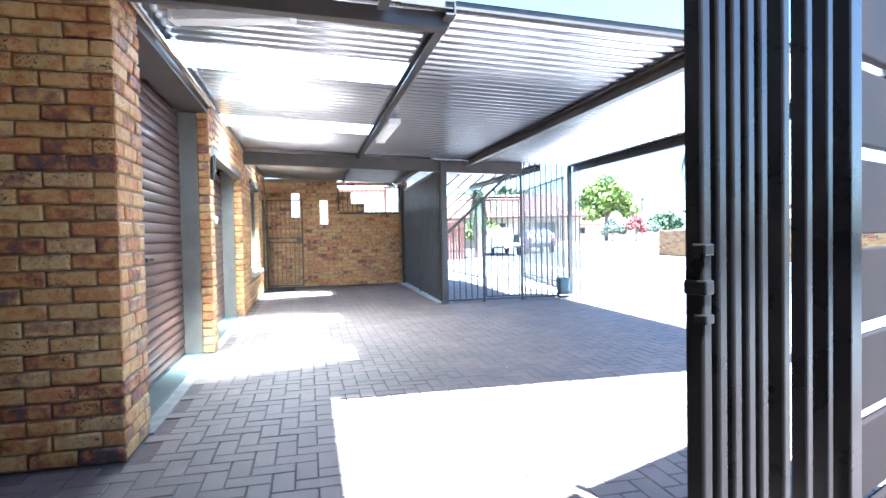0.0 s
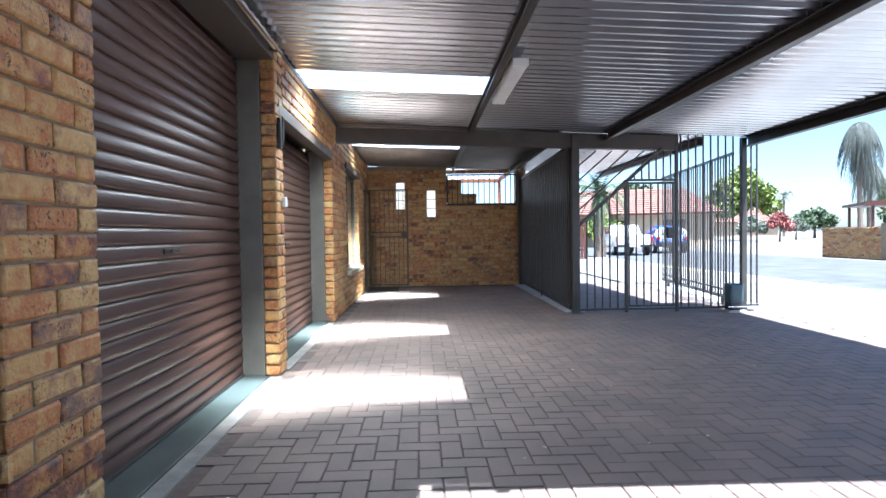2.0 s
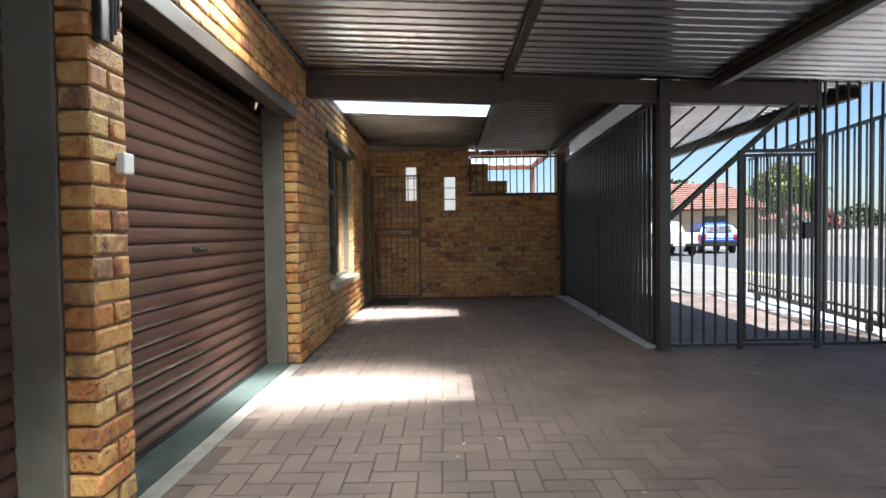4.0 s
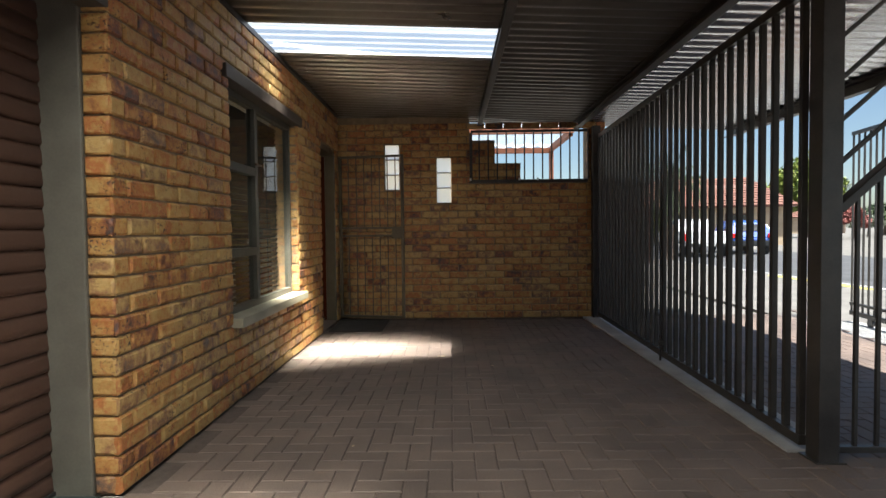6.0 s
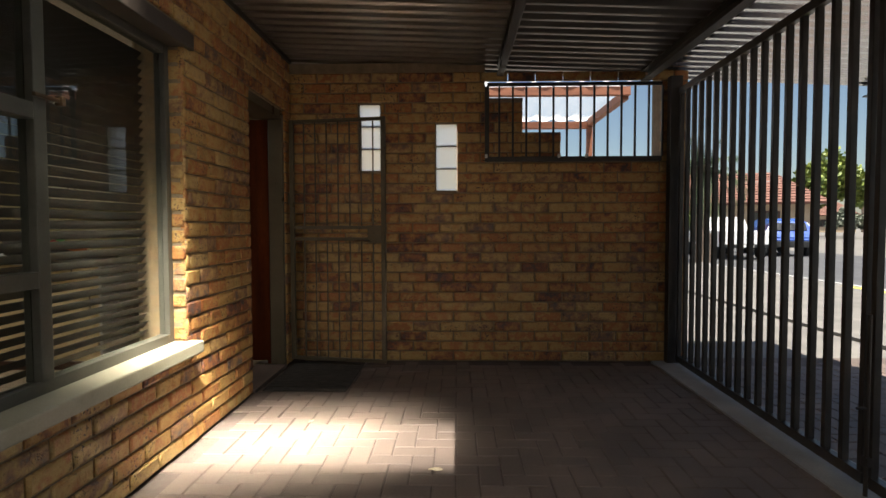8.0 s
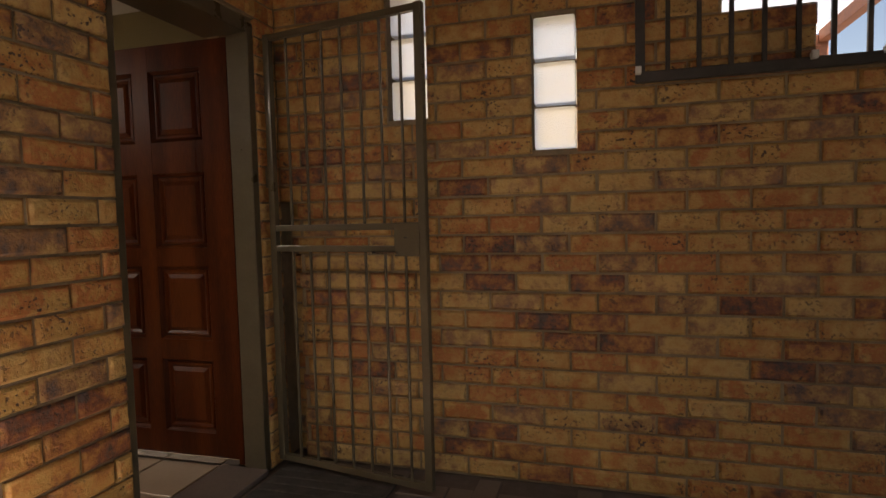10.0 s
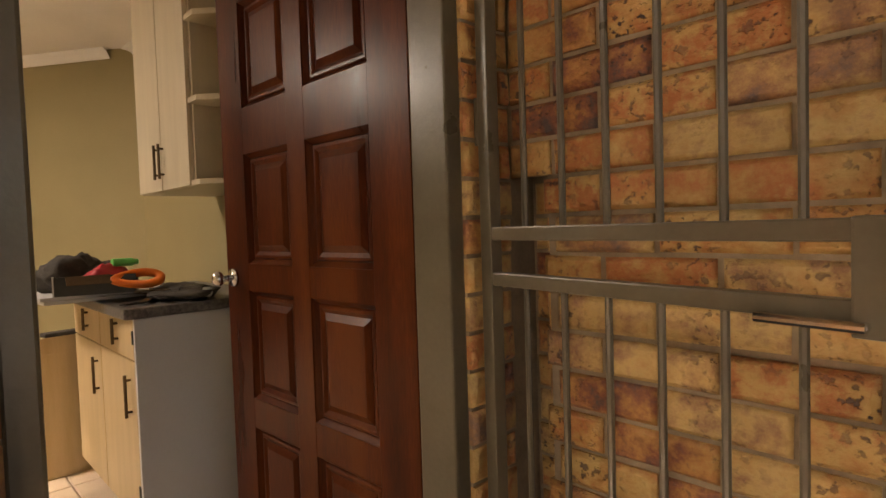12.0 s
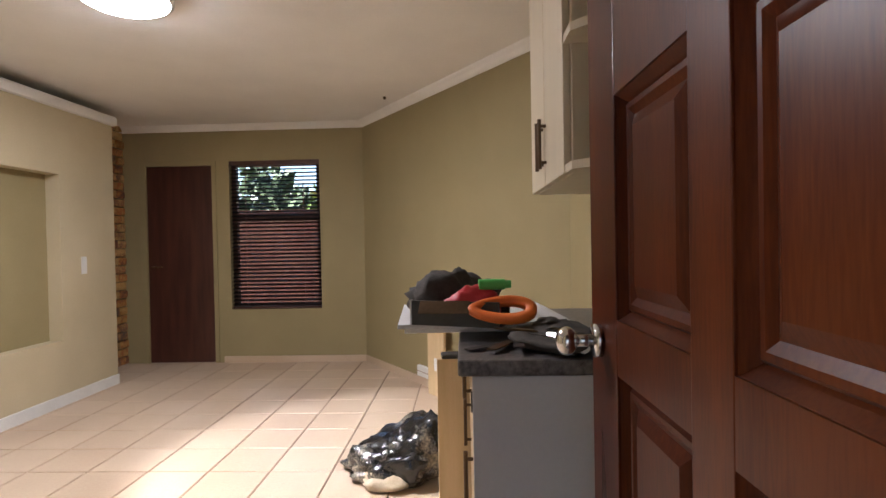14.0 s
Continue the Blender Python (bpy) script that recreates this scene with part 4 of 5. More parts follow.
# ---------------------------------------------------------------- the room
RX, CY, CH = -5.67, 12.94, 2.44
slab("floor_room_bed", -6.0, -0.26, 9.8, 14.75, -0.2, -0.004, GROUT, "grout bed under the room's floor tiles", "floor")
tiles = new("floor_tiles")
tagged(tiles, "glossy peach ceramic floor tiles with darker grout", "floor", kind="structure")
TS = 0.333


def tile_mesh(w):
    a, c = w / 2, 0.003
    vs = [(-a, -a, -0.008), (a, -a, -0.008), (a, a, -0.008), (-a, a, -0.008), (-a, -a, -c), (a, -a, -c), (a, a, -c), (-a, a, -c), (-a + c, -a + c, 0), (a - c, -a + c, 0), (a - c, a - c, 0), (-a + c, a - c, 0)]
    fs = [(p, q, q + 4, p + 4) for p, q in ((0, 1), (1, 2), (2, 3), (3, 0))] + [(p + 4, q + 4, q + 8, p + 8) for p, q in ((0, 1), (1, 2), (2, 3), (3, 0))] + [(8, 9, 10, 11)]
    me = bpy.data.meshes.new("tile")
    me.from_pydata(vs, [], fs)
    me.materials.append(TILE)
    return me


tme = tile_mesh(TS - 0.009)
for i in range(17):
    for j in range(13):
        ob = new("tile", tme)
        ob.parent = tiles
        ob.matrix_basis = Matrix.Translation((-0.45 - i * TS, 10.4 + j * TS, 0.004 + random.uniform(0, 0.0008)))

slab("wall_room_street", -0.262, -0.252, 10.2, DA, 0, SILLZ, CREAM, "cream plaster below the window inside", "wall")
slab("wall_room_street", -0.262, -0.252, 10.2, WA, SILLZ, CH, CREAM, "cream plaster beside the window inside", "wall")
slab("wall_room_street", -0.262, -0.252, WB, DA, SILLZ, CH, CREAM, "cream plaster between window and door inside", "wall")
slab("wall_room_street", -0.262, -0.252, WA, DB, HEADZ + 0.03, CH, CREAM, "cream plaster over window and door inside", "wall")
slab("wall_room_street", -0.262, -0.21, DB + 0.0, 14.75, 0, CH, CREAM, "cream plaster reveal beside the entrance", "wall")
slab("wall_kitchen", -3.5, -0.2, 14.56, 14.7, 0, CH, KHAKI, "khaki painted wall behind the kitchen units", "wall")
# slanted wall between the corner and the kitchen
sl = new("wall_slanted", mesh_of("wall_slanted", bx(0, 3.05, 0.0, 0.12, 0, CH), KHAKI))
sl.matrix_world = pose(RX, CY, 0, 0, 0, 34.0)
tagged(sl, "khaki painted slanted wall", "wall", kind="structure")
IWA, IWB, IWL, IWH = 11.555, 12.49, 0.55, 2.07
IDA, IDB = 10.66, 11.41
bm = bmesh.new()
for y0, y1, z0, z1 in ((10.2, IDA, 0, CH), (IDA, IDB, 2.05, CH), (IDB, IWA, 0, CH), (IWA, IWB, 0, IWL), (IWA, IWB, IWH, CH), (IWB, CY + 0.1, 0, CH)):
    add_box(bm, RX - 0.2, RX, y0, y1, z0, z1)
tagged(new("wall_far", mesh_of("wall_far", bm, KHAKI)), "khaki painted far wall with door and window", "wall", kind="structure")
slab("ceiling", -6.0, -0.2, 9.8, 14.8, CH, CH + 0.1, CEIL, "white painted ceiling of the room", "ceiling")


def cornice(a, b, n):
    """A cove along the ceiling from a to b; n: the way into the room."""
    a, b, n = Vector((*a, 0)), Vector((*b, 0)), Vector((*n, 0)).normalized()
    bm = bmesh.new()
    prof = [(0, CH - 0.062), (0.009, CH - 0.058), (0.02, CH - 0.036), (0.038, CH - 0.018), (0.058, CH - 0.009), (0.062, CH - 0.001)]
    u = [bm.verts.new(a + n * p + Vector((0, 0, z))) for p, z in prof]
    v = [bm.verts.new(b + n * p + Vector((0, 0, z))) for p, z in prof]
    for i in range(len(prof) - 1):
        bm.faces.new((u[i], v[i], v[i + 1], u[i + 1]))
    tagged(smooth(new("cornice", mesh_of("cornice", bm, CEIL))), "white coved ceiling cornice", "cornice", kind="structure")


cornice((RX + 0.002, 10.3), (RX + 0.002, CY), (1, 0))
wd = Vector((math.cos(radians(34)), math.sin(radians(34))))
cornice((RX + 0.002, CY - 0.002), (RX + wd.x * 2.7, CY + wd.y * 2.7 - 0.002), (wd.y, -wd.x))
cornice((-3.45, 14.558), (-0.3, 14.558), (0, -1))
skirt = new("skirting", mesh_of("skirting", bx(0.0, 2.7, -0.012, 0.0, 0.004, 0.07, 0.003), TILE))
skirt.matrix_world = pose(RX, CY, 0, 0, 0, 34.0)
tagged(skirt, "peach tile skirting along the slanted wall", "skirting", kind="structure")
slab("skirting", RX, RX + 0.012, IDB + 0.06, CY, 0.004, 0.07, TILE, "peach tile skirting along the far wall", "skirting")

# far window with blind
w2t = thing("window_2", RX - 0.1, (IWA + IWB) / 2, IWL, "dark timber window in the khaki wall", "window", kind="structure")
hw2, hh2 = (IWB - IWA) / 2, IWH - IWL
part("window_frame", add_box(add_box(add_box(bx(-0.03, 0.03, -hw2, -hw2 + 0.05, 0, hh2, 0.004), -0.03, 0.03, hw2 - 0.05, hw2, 0, hh2, 0.004), -0.03, 0.03, -hw2 + 0.05, hw2 - 0.05, 0, 0.05), -0.03, 0.03, -hw2 + 0.05, hw2 - 0.05, hh2 - 0.05, hh2), DARKWOOD, w2t)
part("transom", bx(-0.03, 0.03, -hw2 + 0.05, hw2 - 0.05, 0.9, 0.985, 0.004), DARKWOOD, w2t)
for lo, hi in ((0.05, 0.9), (0.985, hh2 - 0.05)):
    p = part("pane", bx(-0.003, 0.003, -hw2 + 0.05, hw2 - 0.05, lo, hi), GLASS, w2t)
    p.visible_shadow = False
b2 = thing("venetian_blind", RX - 0.035, (IWA + IWB) / 2, IWL, "dark timber venetian blind with open slats", "blind", group="venetian blinds")
for k in range(36):
    part("slat", bx(-0.022, 0.022, -hw2 + 0.01, hw2 - 0.01, -0.0015, 0.0015, 0, Matrix.Translation((0, 0, 0.05 + k * 0.0395)) @ pose(0, 0, 0, 0, 24, 0)), BROWNP, b2)
part("head_rail", bx(-0.03, 0.03, -hw2, hw2, hh2 - 0.045, hh2, 0.004), DARKWOOD, b2)
part("bottom_rail", bx(-0.024, 0.024, -hw2 + 0.01, hw2 - 0.01, 0.005, 0.025, 0.003), DARKWOOD, b2)
for s in (-0.3, 0.3):
    part("ladder_tape", bx(0.024, 0.026, s - 0.003, s + 0.003, 0.02, hh2 - 0.04), DARKWOOD, b2)

# inner door
d2 = thing("door_2", RX - 0.03, IDA, 0.0, "plain dark brown inner door, shut", "door", kind="structure")
part("leaf", bx(-0.02, 0.02, 0.03, IDB - IDA - 0.03, 0.01, 2.03, 0.003), DARKWOOD, d2)
part("frame", add_box(add_box(bx(-0.05, 0.045, -0.04, 0.03, 0, 2.08, 0.004), -0.05, 0.045, IDB - IDA - 0.03, IDB - IDA + 0.012, 0, 2.08, 0.004), -0.05, 0.045, 0.03, IDB - IDA - 0.03, 2.03, 2.08, 0.004), KHAKI, d2)
part("handle", add_rod(rod((0.02, 0.09, 1.0), (0.06, 0.09, 1.0), 0.01, 10), (0.06, 0.09, 1.0), (0.06, 0.2, 1.0), 0.009, 10), BRONZE, d2)

# brick nook and cream partition
wn2 = backing("wall_nook", [(-5.95, -4.6, 10.2, 10.43, 0, CH)], "brown face-brick wall in the nook beside the door")
lay_bricks(wn2, -4.62, 10.444, 180, 1.1, 0, CH, near=140)
pt = thing("partition", -3.0, 10.78, 0.0, "cream painted partition with a hatch and white cornice", "partition", kind="structure")
X0, X1, H0, H1 = -1.86, 2.7, 0.5, 1.78
bm = bmesh.new()
for a, b, lo, hi in ((X0, -1.2, 0, 2.28), (-1.2, 0.2, 0, H0), (-1.2, 0.2, H1, 2.28), (0.2, X1, 0, 2.28)):
    add_box(bm, a, b, -0.08, 0.08, lo, hi)
part("panel", bm, CREAM, pt)
part("hatch_back", bx(-1.2, 0.2, -0.07, -0.03, H0, H1), KHAKI, pt, "khaki backing of the hatch")
part("cornice", bx(X0 - 0.03, X1, -0.1, 0.12, 2.28, 2.36, 0.02), CEIL, pt)
part("skirting", bx(X0, X1, 0.08, 0.095, 0.004, 0.09, 0.004), WHITE, pt)
part("switch_plate", bx(-1.48, -1.42, 0.08, 0.088, 1.0, 1.14, 0.003), WHITE, pt)
slab("wall_room_back", -6.0, -0.26, 9.78, 9.88, 0, CH, KHAKI, "plain khaki wall behind the partition", "wall")
slab("wall_room_side", -6.05, -5.95, 9.5, 10.4, 0, CH, KHAKI, "plain khaki side wall", "wall")

# round daylight fitting and small ceiling things
lf = thing("ceiling_daylight", -2.7, 12.33, CH - 0.045, "round glowing white ceiling daylight fitting", "ceiling light")
bm = rod((0, 0, 0.01), (0, 0, 0.045), 0.215, 40)
smooth(part("rim", bm, WHITE, lf))
bm = bmesh.new()
bmesh.ops.create_uvsphere(bm, u_segments=32, v_segments=12, radius=0.2)
for v in bm.verts:
    v.co.z = v.co.z * 0.22 + 0.012 if v.co.z < 0 else 0.012
smooth(part("diffuser", bm, glow_material("daylight_diffuser", (1, 0.98, 0.95), 9), lf))
tube_ob.location.z -= 0.05
glow_ob.location.z -= 0.05
hk = thing("ceiling_hook", -4.75, 13.3, CH - 0.02, "small metal hook in the ceiling", "hook")
part("hook", rod((0, 0, 0), (0, 0, 0.02), 0.012, 10), BRONZE, hk)


def bar_handle(parent, x, z0, z1, y=-0.02):
    part("handle", add_rod(add_rod(rod((x, y - 0.02, z0), (x, y - 0.02, z1), 0.006, 8), (x, y, z0 + 0.02), (x, y - 0.02, z0 + 0.02), 0.005, 8), (x, y, z1 - 0.02), (x, y - 0.02, z1 - 0.02), 0.005, 8), BRONZE, parent, "dark bronze bar handle")


# wall cabinet with an open end shelf
wc = thing("wall_cabinet", -2.09, 14.2, 1.37, "pale veneered wall cabinet with bronze handles", "wall cabinet")
part("carcass", bx(0, 0.64, 0.02, 0.35, 0, 0.98, 0.003), PALEV, wc)
for a, b in ((0.0, 0.318), (0.322, 0.64)):
    part("door", bx(a + 0.002, b - 0.002, 0, 0.019, 0.002, 0.978, 0.003), PALEV, wc)
bar_handle(wc, 0.29, 0.05, 0.2, 0.0)
bar_handle(wc, 0.35, 0.05, 0.2, 0.0)
es = thing("end_shelf", -1.45, 14.2, 1.37, "open corner end shelf in pale veneer", "shelf")
part("back", bx(0.0, 0.29, 0.33, 0.35, 0.0, 0.98), PALEV, es)
part("side", bx(0.0, 0.016, 0.02, 0.33, 0.0, 0.98), PALEV, es)
for z in (0.0, 0.32, 0.64, 0.96):
    bm = bmesh.new()
    base = [(0.016, 0.0), (0.1, 0.0), (0.26, 0.14), (0.29, 0.33), (0.016, 0.33)]
    lo = [bm.verts.new((px, py, z)) for px, py in base]
    hi = [bm.verts.new((px, py, z + 0.02)) for px, py in base]
    bm.faces.new(lo[::-1])
    bm.faces.new(hi)
    for i in range(5):
        bm.faces.new((lo[i], lo[(i + 1) % 5], hi[(i + 1) % 5], hi[i]))
    part("shelf", bm, PALEV, es)

# base cabinets, worktop
bc = thing("base_cabinet", -2.38, 13.96, 0.0, "maple-fronted base cabinet with a white end panel", "base cabinet")
part("carcass", bx(0.0, 0.96, 0.03, 0.58, 0.09, 0.87), MELAMINE, bc)
part("plinth", bx(0.0, 0.96, 0.08, 0.1, 0.0, 0.09), DARKWOOD, bc)
part("end_panel", bx(0.96, 0.98, 0.0, 0.585, 0.0, 0.875, 0.002), MELAMINE, bc, "white melamine end panel")
for a, b in ((0.0, 0.478), (0.482, 0.958)):
    part("drawer_front", bx(a + 0.002, b - 0.002, 0.0, 0.019, 0.72, 0.868, 0.003), MAPLE, bc)
    part("door", bx(a + 0.002, b - 0.002, 0.0, 0.019, 0.1, 0.714, 0.003), MAPLE, bc)
    bar_handle(bc, b - 0.06, 0.5, 0.66, 0.0)
    bar_handle(bc, b - 0.2, 0.76, 0.86, 0.0)
for z in (0.2, 0.78):
    part("hinge", bx(0.945, 0.96, -0.004, 0.01, z, z + 0.05, 0.002), BLACK, bc)
wt = thing("worktop", -2.4, 13.925, 0.876, "dark grey speckled laminate worktop on the base cabinet", "worktop")
part("top", bx(0.0, 1.01, 0.0, 0.63, 0.0, 0.04, 0.008), GRANITE, wt)
bd = thing("loose_panel", -2.44, 13.82, 0.0, "maple drawer panel leaning against the base cabinet", "panel", turn=6)
part("board", bx(-0.012, 0.012, 0.0, 0.21, 0, 0.62, 0.002), MAPLE, bd)
part("edge_strip", bx(-0.014, 0.014, 0.0, 0.21, 0.62, 0.7, 0.002), MAPLE, bd)
part("dark_rag", bx(-0.06, 0.02, 0.02, 0.2, 0.7, 0.72, 0.008), CLOTH, bd)
bd2 = thing("stained_board", -4.36, 13.72, 0.0, "pale yellow stained board leaning on the slanted wall", "board", turn=38)
part("board", bx(-0.11, 0.11, -0.01, 0.01, 0, 0.62, 0.002), MAPLE, bd2)
part("label", bx(-0.02, 0.02, -0.0125, -0.0105, 0.2, 0.3), WHITE, bd2)
part("blue_mark", bx(0.03, 0.06, -0.0125, -0.0105, 0.24, 0.29), CARB, bd2)

# clutter on the worktop
pl = thing("grey_boards", -2.42, 13.87, 0.918, "two thin grey shelf boards stacked across the worktop", "boards", turn=4)
part("board", bx(0.05, 0.62, -0.16, 0.4, 0.0, 0.014, 0.003), MELAMINE, pl)
part("board", bx(0.1, 0.66, -0.18, 0.36, 0.02, 0.034, 0.003), MELAMINE, pl)
part("spacer", bx(0.2, 0.26, -0.1, -0.06, 0.013, 0.021), BLACK, pl)
part("spacer", bx(0.4, 0.46, 0.1, 0.14, 0.013, 0.021), BLACK, pl)


def crumple(name, x, y, z, sx, sy, sz, mat, label, category, seed, rough=0.45, seg=40, taper=0.0):
    bm = bmesh.new()
    bmesh.ops.create_uvsphere(bm, u_segments=seg, v_segments=seg // 2, radius=1)
    for v in bm.verts:
        p = v.co * 1.7 + Vector((seed, seed * 2.3, 0))
        k = 1 + rough * 0.6 * noise.noise(p * 0.8) + rough * 0.35 * noise.noise(p * 2.2) + 0.05 * noise.noise(p * 6)
        ridge = 1 - 0.14 * abs(noise.noise(p * 1.9 + Vector((9, 3, 1)))) - 0.08 * abs(noise.noise(p * 4.1))
        lean = 1 + taper * v.co.y
        v.co = Vector((v.co.x * sx * k, v.co.y * sy * k, max(0.0, (v.co.z * 0.6 + 0.4) * sz * k * ridge * lean)))
    ob = smooth(new(name, mesh_of(name, bm, mat)))
    ob.location = (x, y, z)
    return tagged(ob, label, category)


crumple("dark_cloth", -1.98, 13.9, 0.952, 0.1, 0.15, 0.15, CLOTH, "crumpled dark cloth heaped on grey boards", "cloth", 1.0)
crumple("rag", -1.62, 14.2, 0.914, 0.22, 0.12, 0.06, CLOTH, "dark crumpled rag on the worktop", "cloth", 5.0)
bxo = thing("black_bracket", -1.8, 13.82, 0.952, "dark metal box channel lying on the boards", "bracket", turn=70)
part("channel", add_box(add_box(bx(-0.02, 0.26, -0.06, 0.06, 0, 0.006), -0.02, 0.26, -0.06, -0.052, 0.006, 0.075), -0.02, 0.26, 0.052, 0.06, 0.006, 0.06), BLACK, bxo)
part("end_rim", add_box(bx(-0.024, -0.019, -0.062, 0.062, 0, 0.01), -0.024, -0.019, -0.062, -0.05, 0.01, 0.077), MELAMINE, bxo, "pale cut edge of the channel")
sawt = thing("hand_saw", -1.7, 13.98, 0.975, "orange and red handled saw lying on the clutter", "saw", turn=72)
sawt.matrix_world = pose(-1.68, 13.93, 0.995, 38, 0, 84)
bm = bmesh.new()
n = 28
ring = [(0.125 - 0.1 * math.cos(k * 2 * math.pi / n), -0.05 * math.sin(k * 2 * math.pi / n) * (1 - 0.25 * math.cos(k * 2 * math.pi / n))) for k in range(n)]
inner = [(0.125 + (px - 0.125) * 0.7, py * 0.5) for px, py in ring]
loops = [[bm.verts.new((px, py, z)) for px, py in pts] for pts, z in ((ring, 0.005), (ring, 0.022), ([(0.125 + (px - 0.125) * 0.93, py * 0.9) for px, py in ring], 0.027), (inner, 0.026), (inner, 0.0), ([(0.125 + (px - 0.125) * 0.93, py * 0.9) for px, py in ring], 0.0))]
for u, v in zip(loops, loops[1:] + loops[:1]):
    for i in range(n):
        bm.faces.new((u[i], u[(i + 1) % n], v[(i + 1) % n], v[i]))
bmesh.ops.recalc_face_normals(bm, faces=bm.faces)
smooth(part("handle", bm, ORANGE, sawt, "orange moulded handle"))
part("blade", bx(-0.12, 0.03, -0.02, 0.03, 0.018, 0.021), BRONZE, sawt)
crumple("red_bag", -1.78, 13.97, 0.965, 0.05, 0.09, 0.1, RED, "red plastic wrapper on the clutter", "wrapper", 2.0, 0.25)
gb = thing("green_tube", -1.78, 14.03, 1.05, "small green plastic tube on the red wrapper", "tube", turn=95)
part("body", rod((-0.04, 0, 0.02), (0.04, 0, 0.02), 0.017, 14), GREEN, gb)
part("cap", rod((0.04, 0, 0.02), (0.06, 0, 0.02), 0.012, 14), GREEN, gb)
tl = thing("steel_pieces", -1.58, 14.1, 0.918, "loose flat steel strips on the worktop", "metal strips")
for k in range(6):
    part("strip", bx(-0.13, 0.13, -0.014, 0.014, 0.002 + k * 0.007, 0.006 + k * 0.007, 0.001, pose(0, 0.02 * k - 0.05, 0, 0, 0, -50 + k * 23)), BRONZE if k % 2 else STEEL, tl)
jar = thing("clear_jar", -1.46, 14.2, 0.918, "small clear plastic bottle lying on the worktop", "bottle", turn=30)
part("bottle", rod((-0.05, 0, 0.03), (0.05, 0, 0.03), 0.03, 16), GLASS, jar)
part("cap", rod((0.05, 0, 0.03), (0.07, 0, 0.03), 0.02, 16), WHITE, jar)

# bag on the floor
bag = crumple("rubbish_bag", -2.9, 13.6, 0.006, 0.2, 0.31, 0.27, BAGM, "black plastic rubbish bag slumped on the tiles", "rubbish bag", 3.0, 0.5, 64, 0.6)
bag.rotation_euler = (0, 0, radians(-14))
crumple("bag_scrap", -2.76, 13.56, 0.006, 0.1, 0.13, 0.09, PAPER, "pale sawdust and offcuts spilling beside the bag", "offcuts", 7.0, 0.4)

# wall sockets on the slanted wall
def on_slant(name, u, z, label, category, build):
    t = thing(name, RX + wd.x * u + wd.y * 0.004, CY + wd.y * u - wd.x * 0.004, z, label, category, turn=34)
    build(t)


on_slant("wall_socket", 1.0, 0.42, "white double wall socket on the khaki wall", "socket",
         lambda t: (part("plate", bx(-0.05, 0.05, -0.012, 0, 0, 0.09, 0.003), WHITE, t), part("switch", bx(-0.03, 0.03, -0.018, -0.012, 0.03, 0.06, 0.002), BLACK, t)))
on_slant("cable_trunking", 1.25, 0.08, "short white plastic trunking low on the wall", "trunking",
         lambda t: (part("body", bx(-0.14, 0.14, -0.03, 0, 0, 0.09, 0.004), WHITE, t), part("lid_line", bx(-0.138, 0.138, -0.0315, -0.0298, 0.04, 0.045), GROUT, t)))


# ---------------------------------------------------------------- outside: street, cars, plants, houses
def leaves(bm_verts, bm_faces, c, r, n, size, rnd, flat=0.8):
    for _ in range(n):
        d = Vector((rnd.gauss(0, 1), rnd.gauss(0, 1), rnd.gauss(0, 1))).normalized()
        p = Vector(c) + Vector((d.x * r, d.y * r, d.z * r * flat)) * rnd.uniform(0.55, 1.05)
        q = Vector((rnd.gauss(0, 1), rnd.gauss(0, 1), rnd.gauss(0, 1))).normalized()
        s = size * rnd.uniform(0.6, 1.3)
        u = q.orthogonal().normalized() * s
        v = q.cross(u).normalized() * s * 0.5
        k = len(bm_verts)
        bm_verts += [p - u, p + v, p + u, p - v]
        bm_faces.append((k, k + 1, k + 2, k + 3))


def tree(name, x, y, h, r, mat, label, seed, clumps=26, per=150, size=0.3, trunk=0.2):
    rnd = random.Random(seed)
    t = thing(name, x, y, -0.06, label, "tree" if h > 3 else "bush")
    bm = rod((0, 0, 0), (0.1, 0, h * 0.5), trunk, 10, trunk * 0.55)
    vs, fs = [], []
    for k in range(clumps):
        a, e = rnd.uniform(0, 6.283), rnd.uniform(0, 1) ** 0.6
        c = Vector((math.cos(a) * r * 0.75 * e, math.sin(a) * r * 0.75 * e, h * 0.58 + (1 - e * e) * h * 0.28 * rnd.uniform(0.3, 1.1) - rnd.uniform(0, 0.2) * h * e))
        if k < 7:
            add_rod(bm, (0.08, 0, h * rnd.uniform(0.3, 0.48)), c, trunk * 0.4, 7, trunk * 0.12)
        leaves(vs, fs, c, r * rnd.uniform(0.24, 0.42), per, size, rnd)
    part("trunk", bm, BARK, t)
    me = bpy.data.meshes.new("crown")
    me.from_pydata(vs, [], fs)
    me.materials.append(mat)
    ob = new("crown", me)
    ob.parent = t


tree("street_tree", 39, 67, 8.8, 3.9, LEAF, "broad yellow-green street tree", 1, 40, 240, 0.3, 0.3)
tree("shrub", 35.8, 60, 2.8, 1.6, LEAFG, "pale grey-green shrub at the kerb", 2, 22, 160, 0.16, 0.1)
tree("shrub", 37.6, 58, 3.3, 1.3, LEAFR, "russet flowering shrub at the kerb", 3, 20, 150, 0.16, 0.1)
tree("shrub", 44.8, 66, 2.8, 1.7, LEAFG, "low grey-green shrub beyond the street", 4, 18, 140, 0.18, 0.1)
tree("dark_tree", 55, 77, 4.2, 2.8, LEAFD, "dark far tree behind parked cars", 5, 26, 150, 0.3, 0.2)
tree("dark_tree", 74, 84, 6.0, 4.0, LEAFD, "dark far tree behind the car park", 6, 24, 140, 0.45, 0.25)
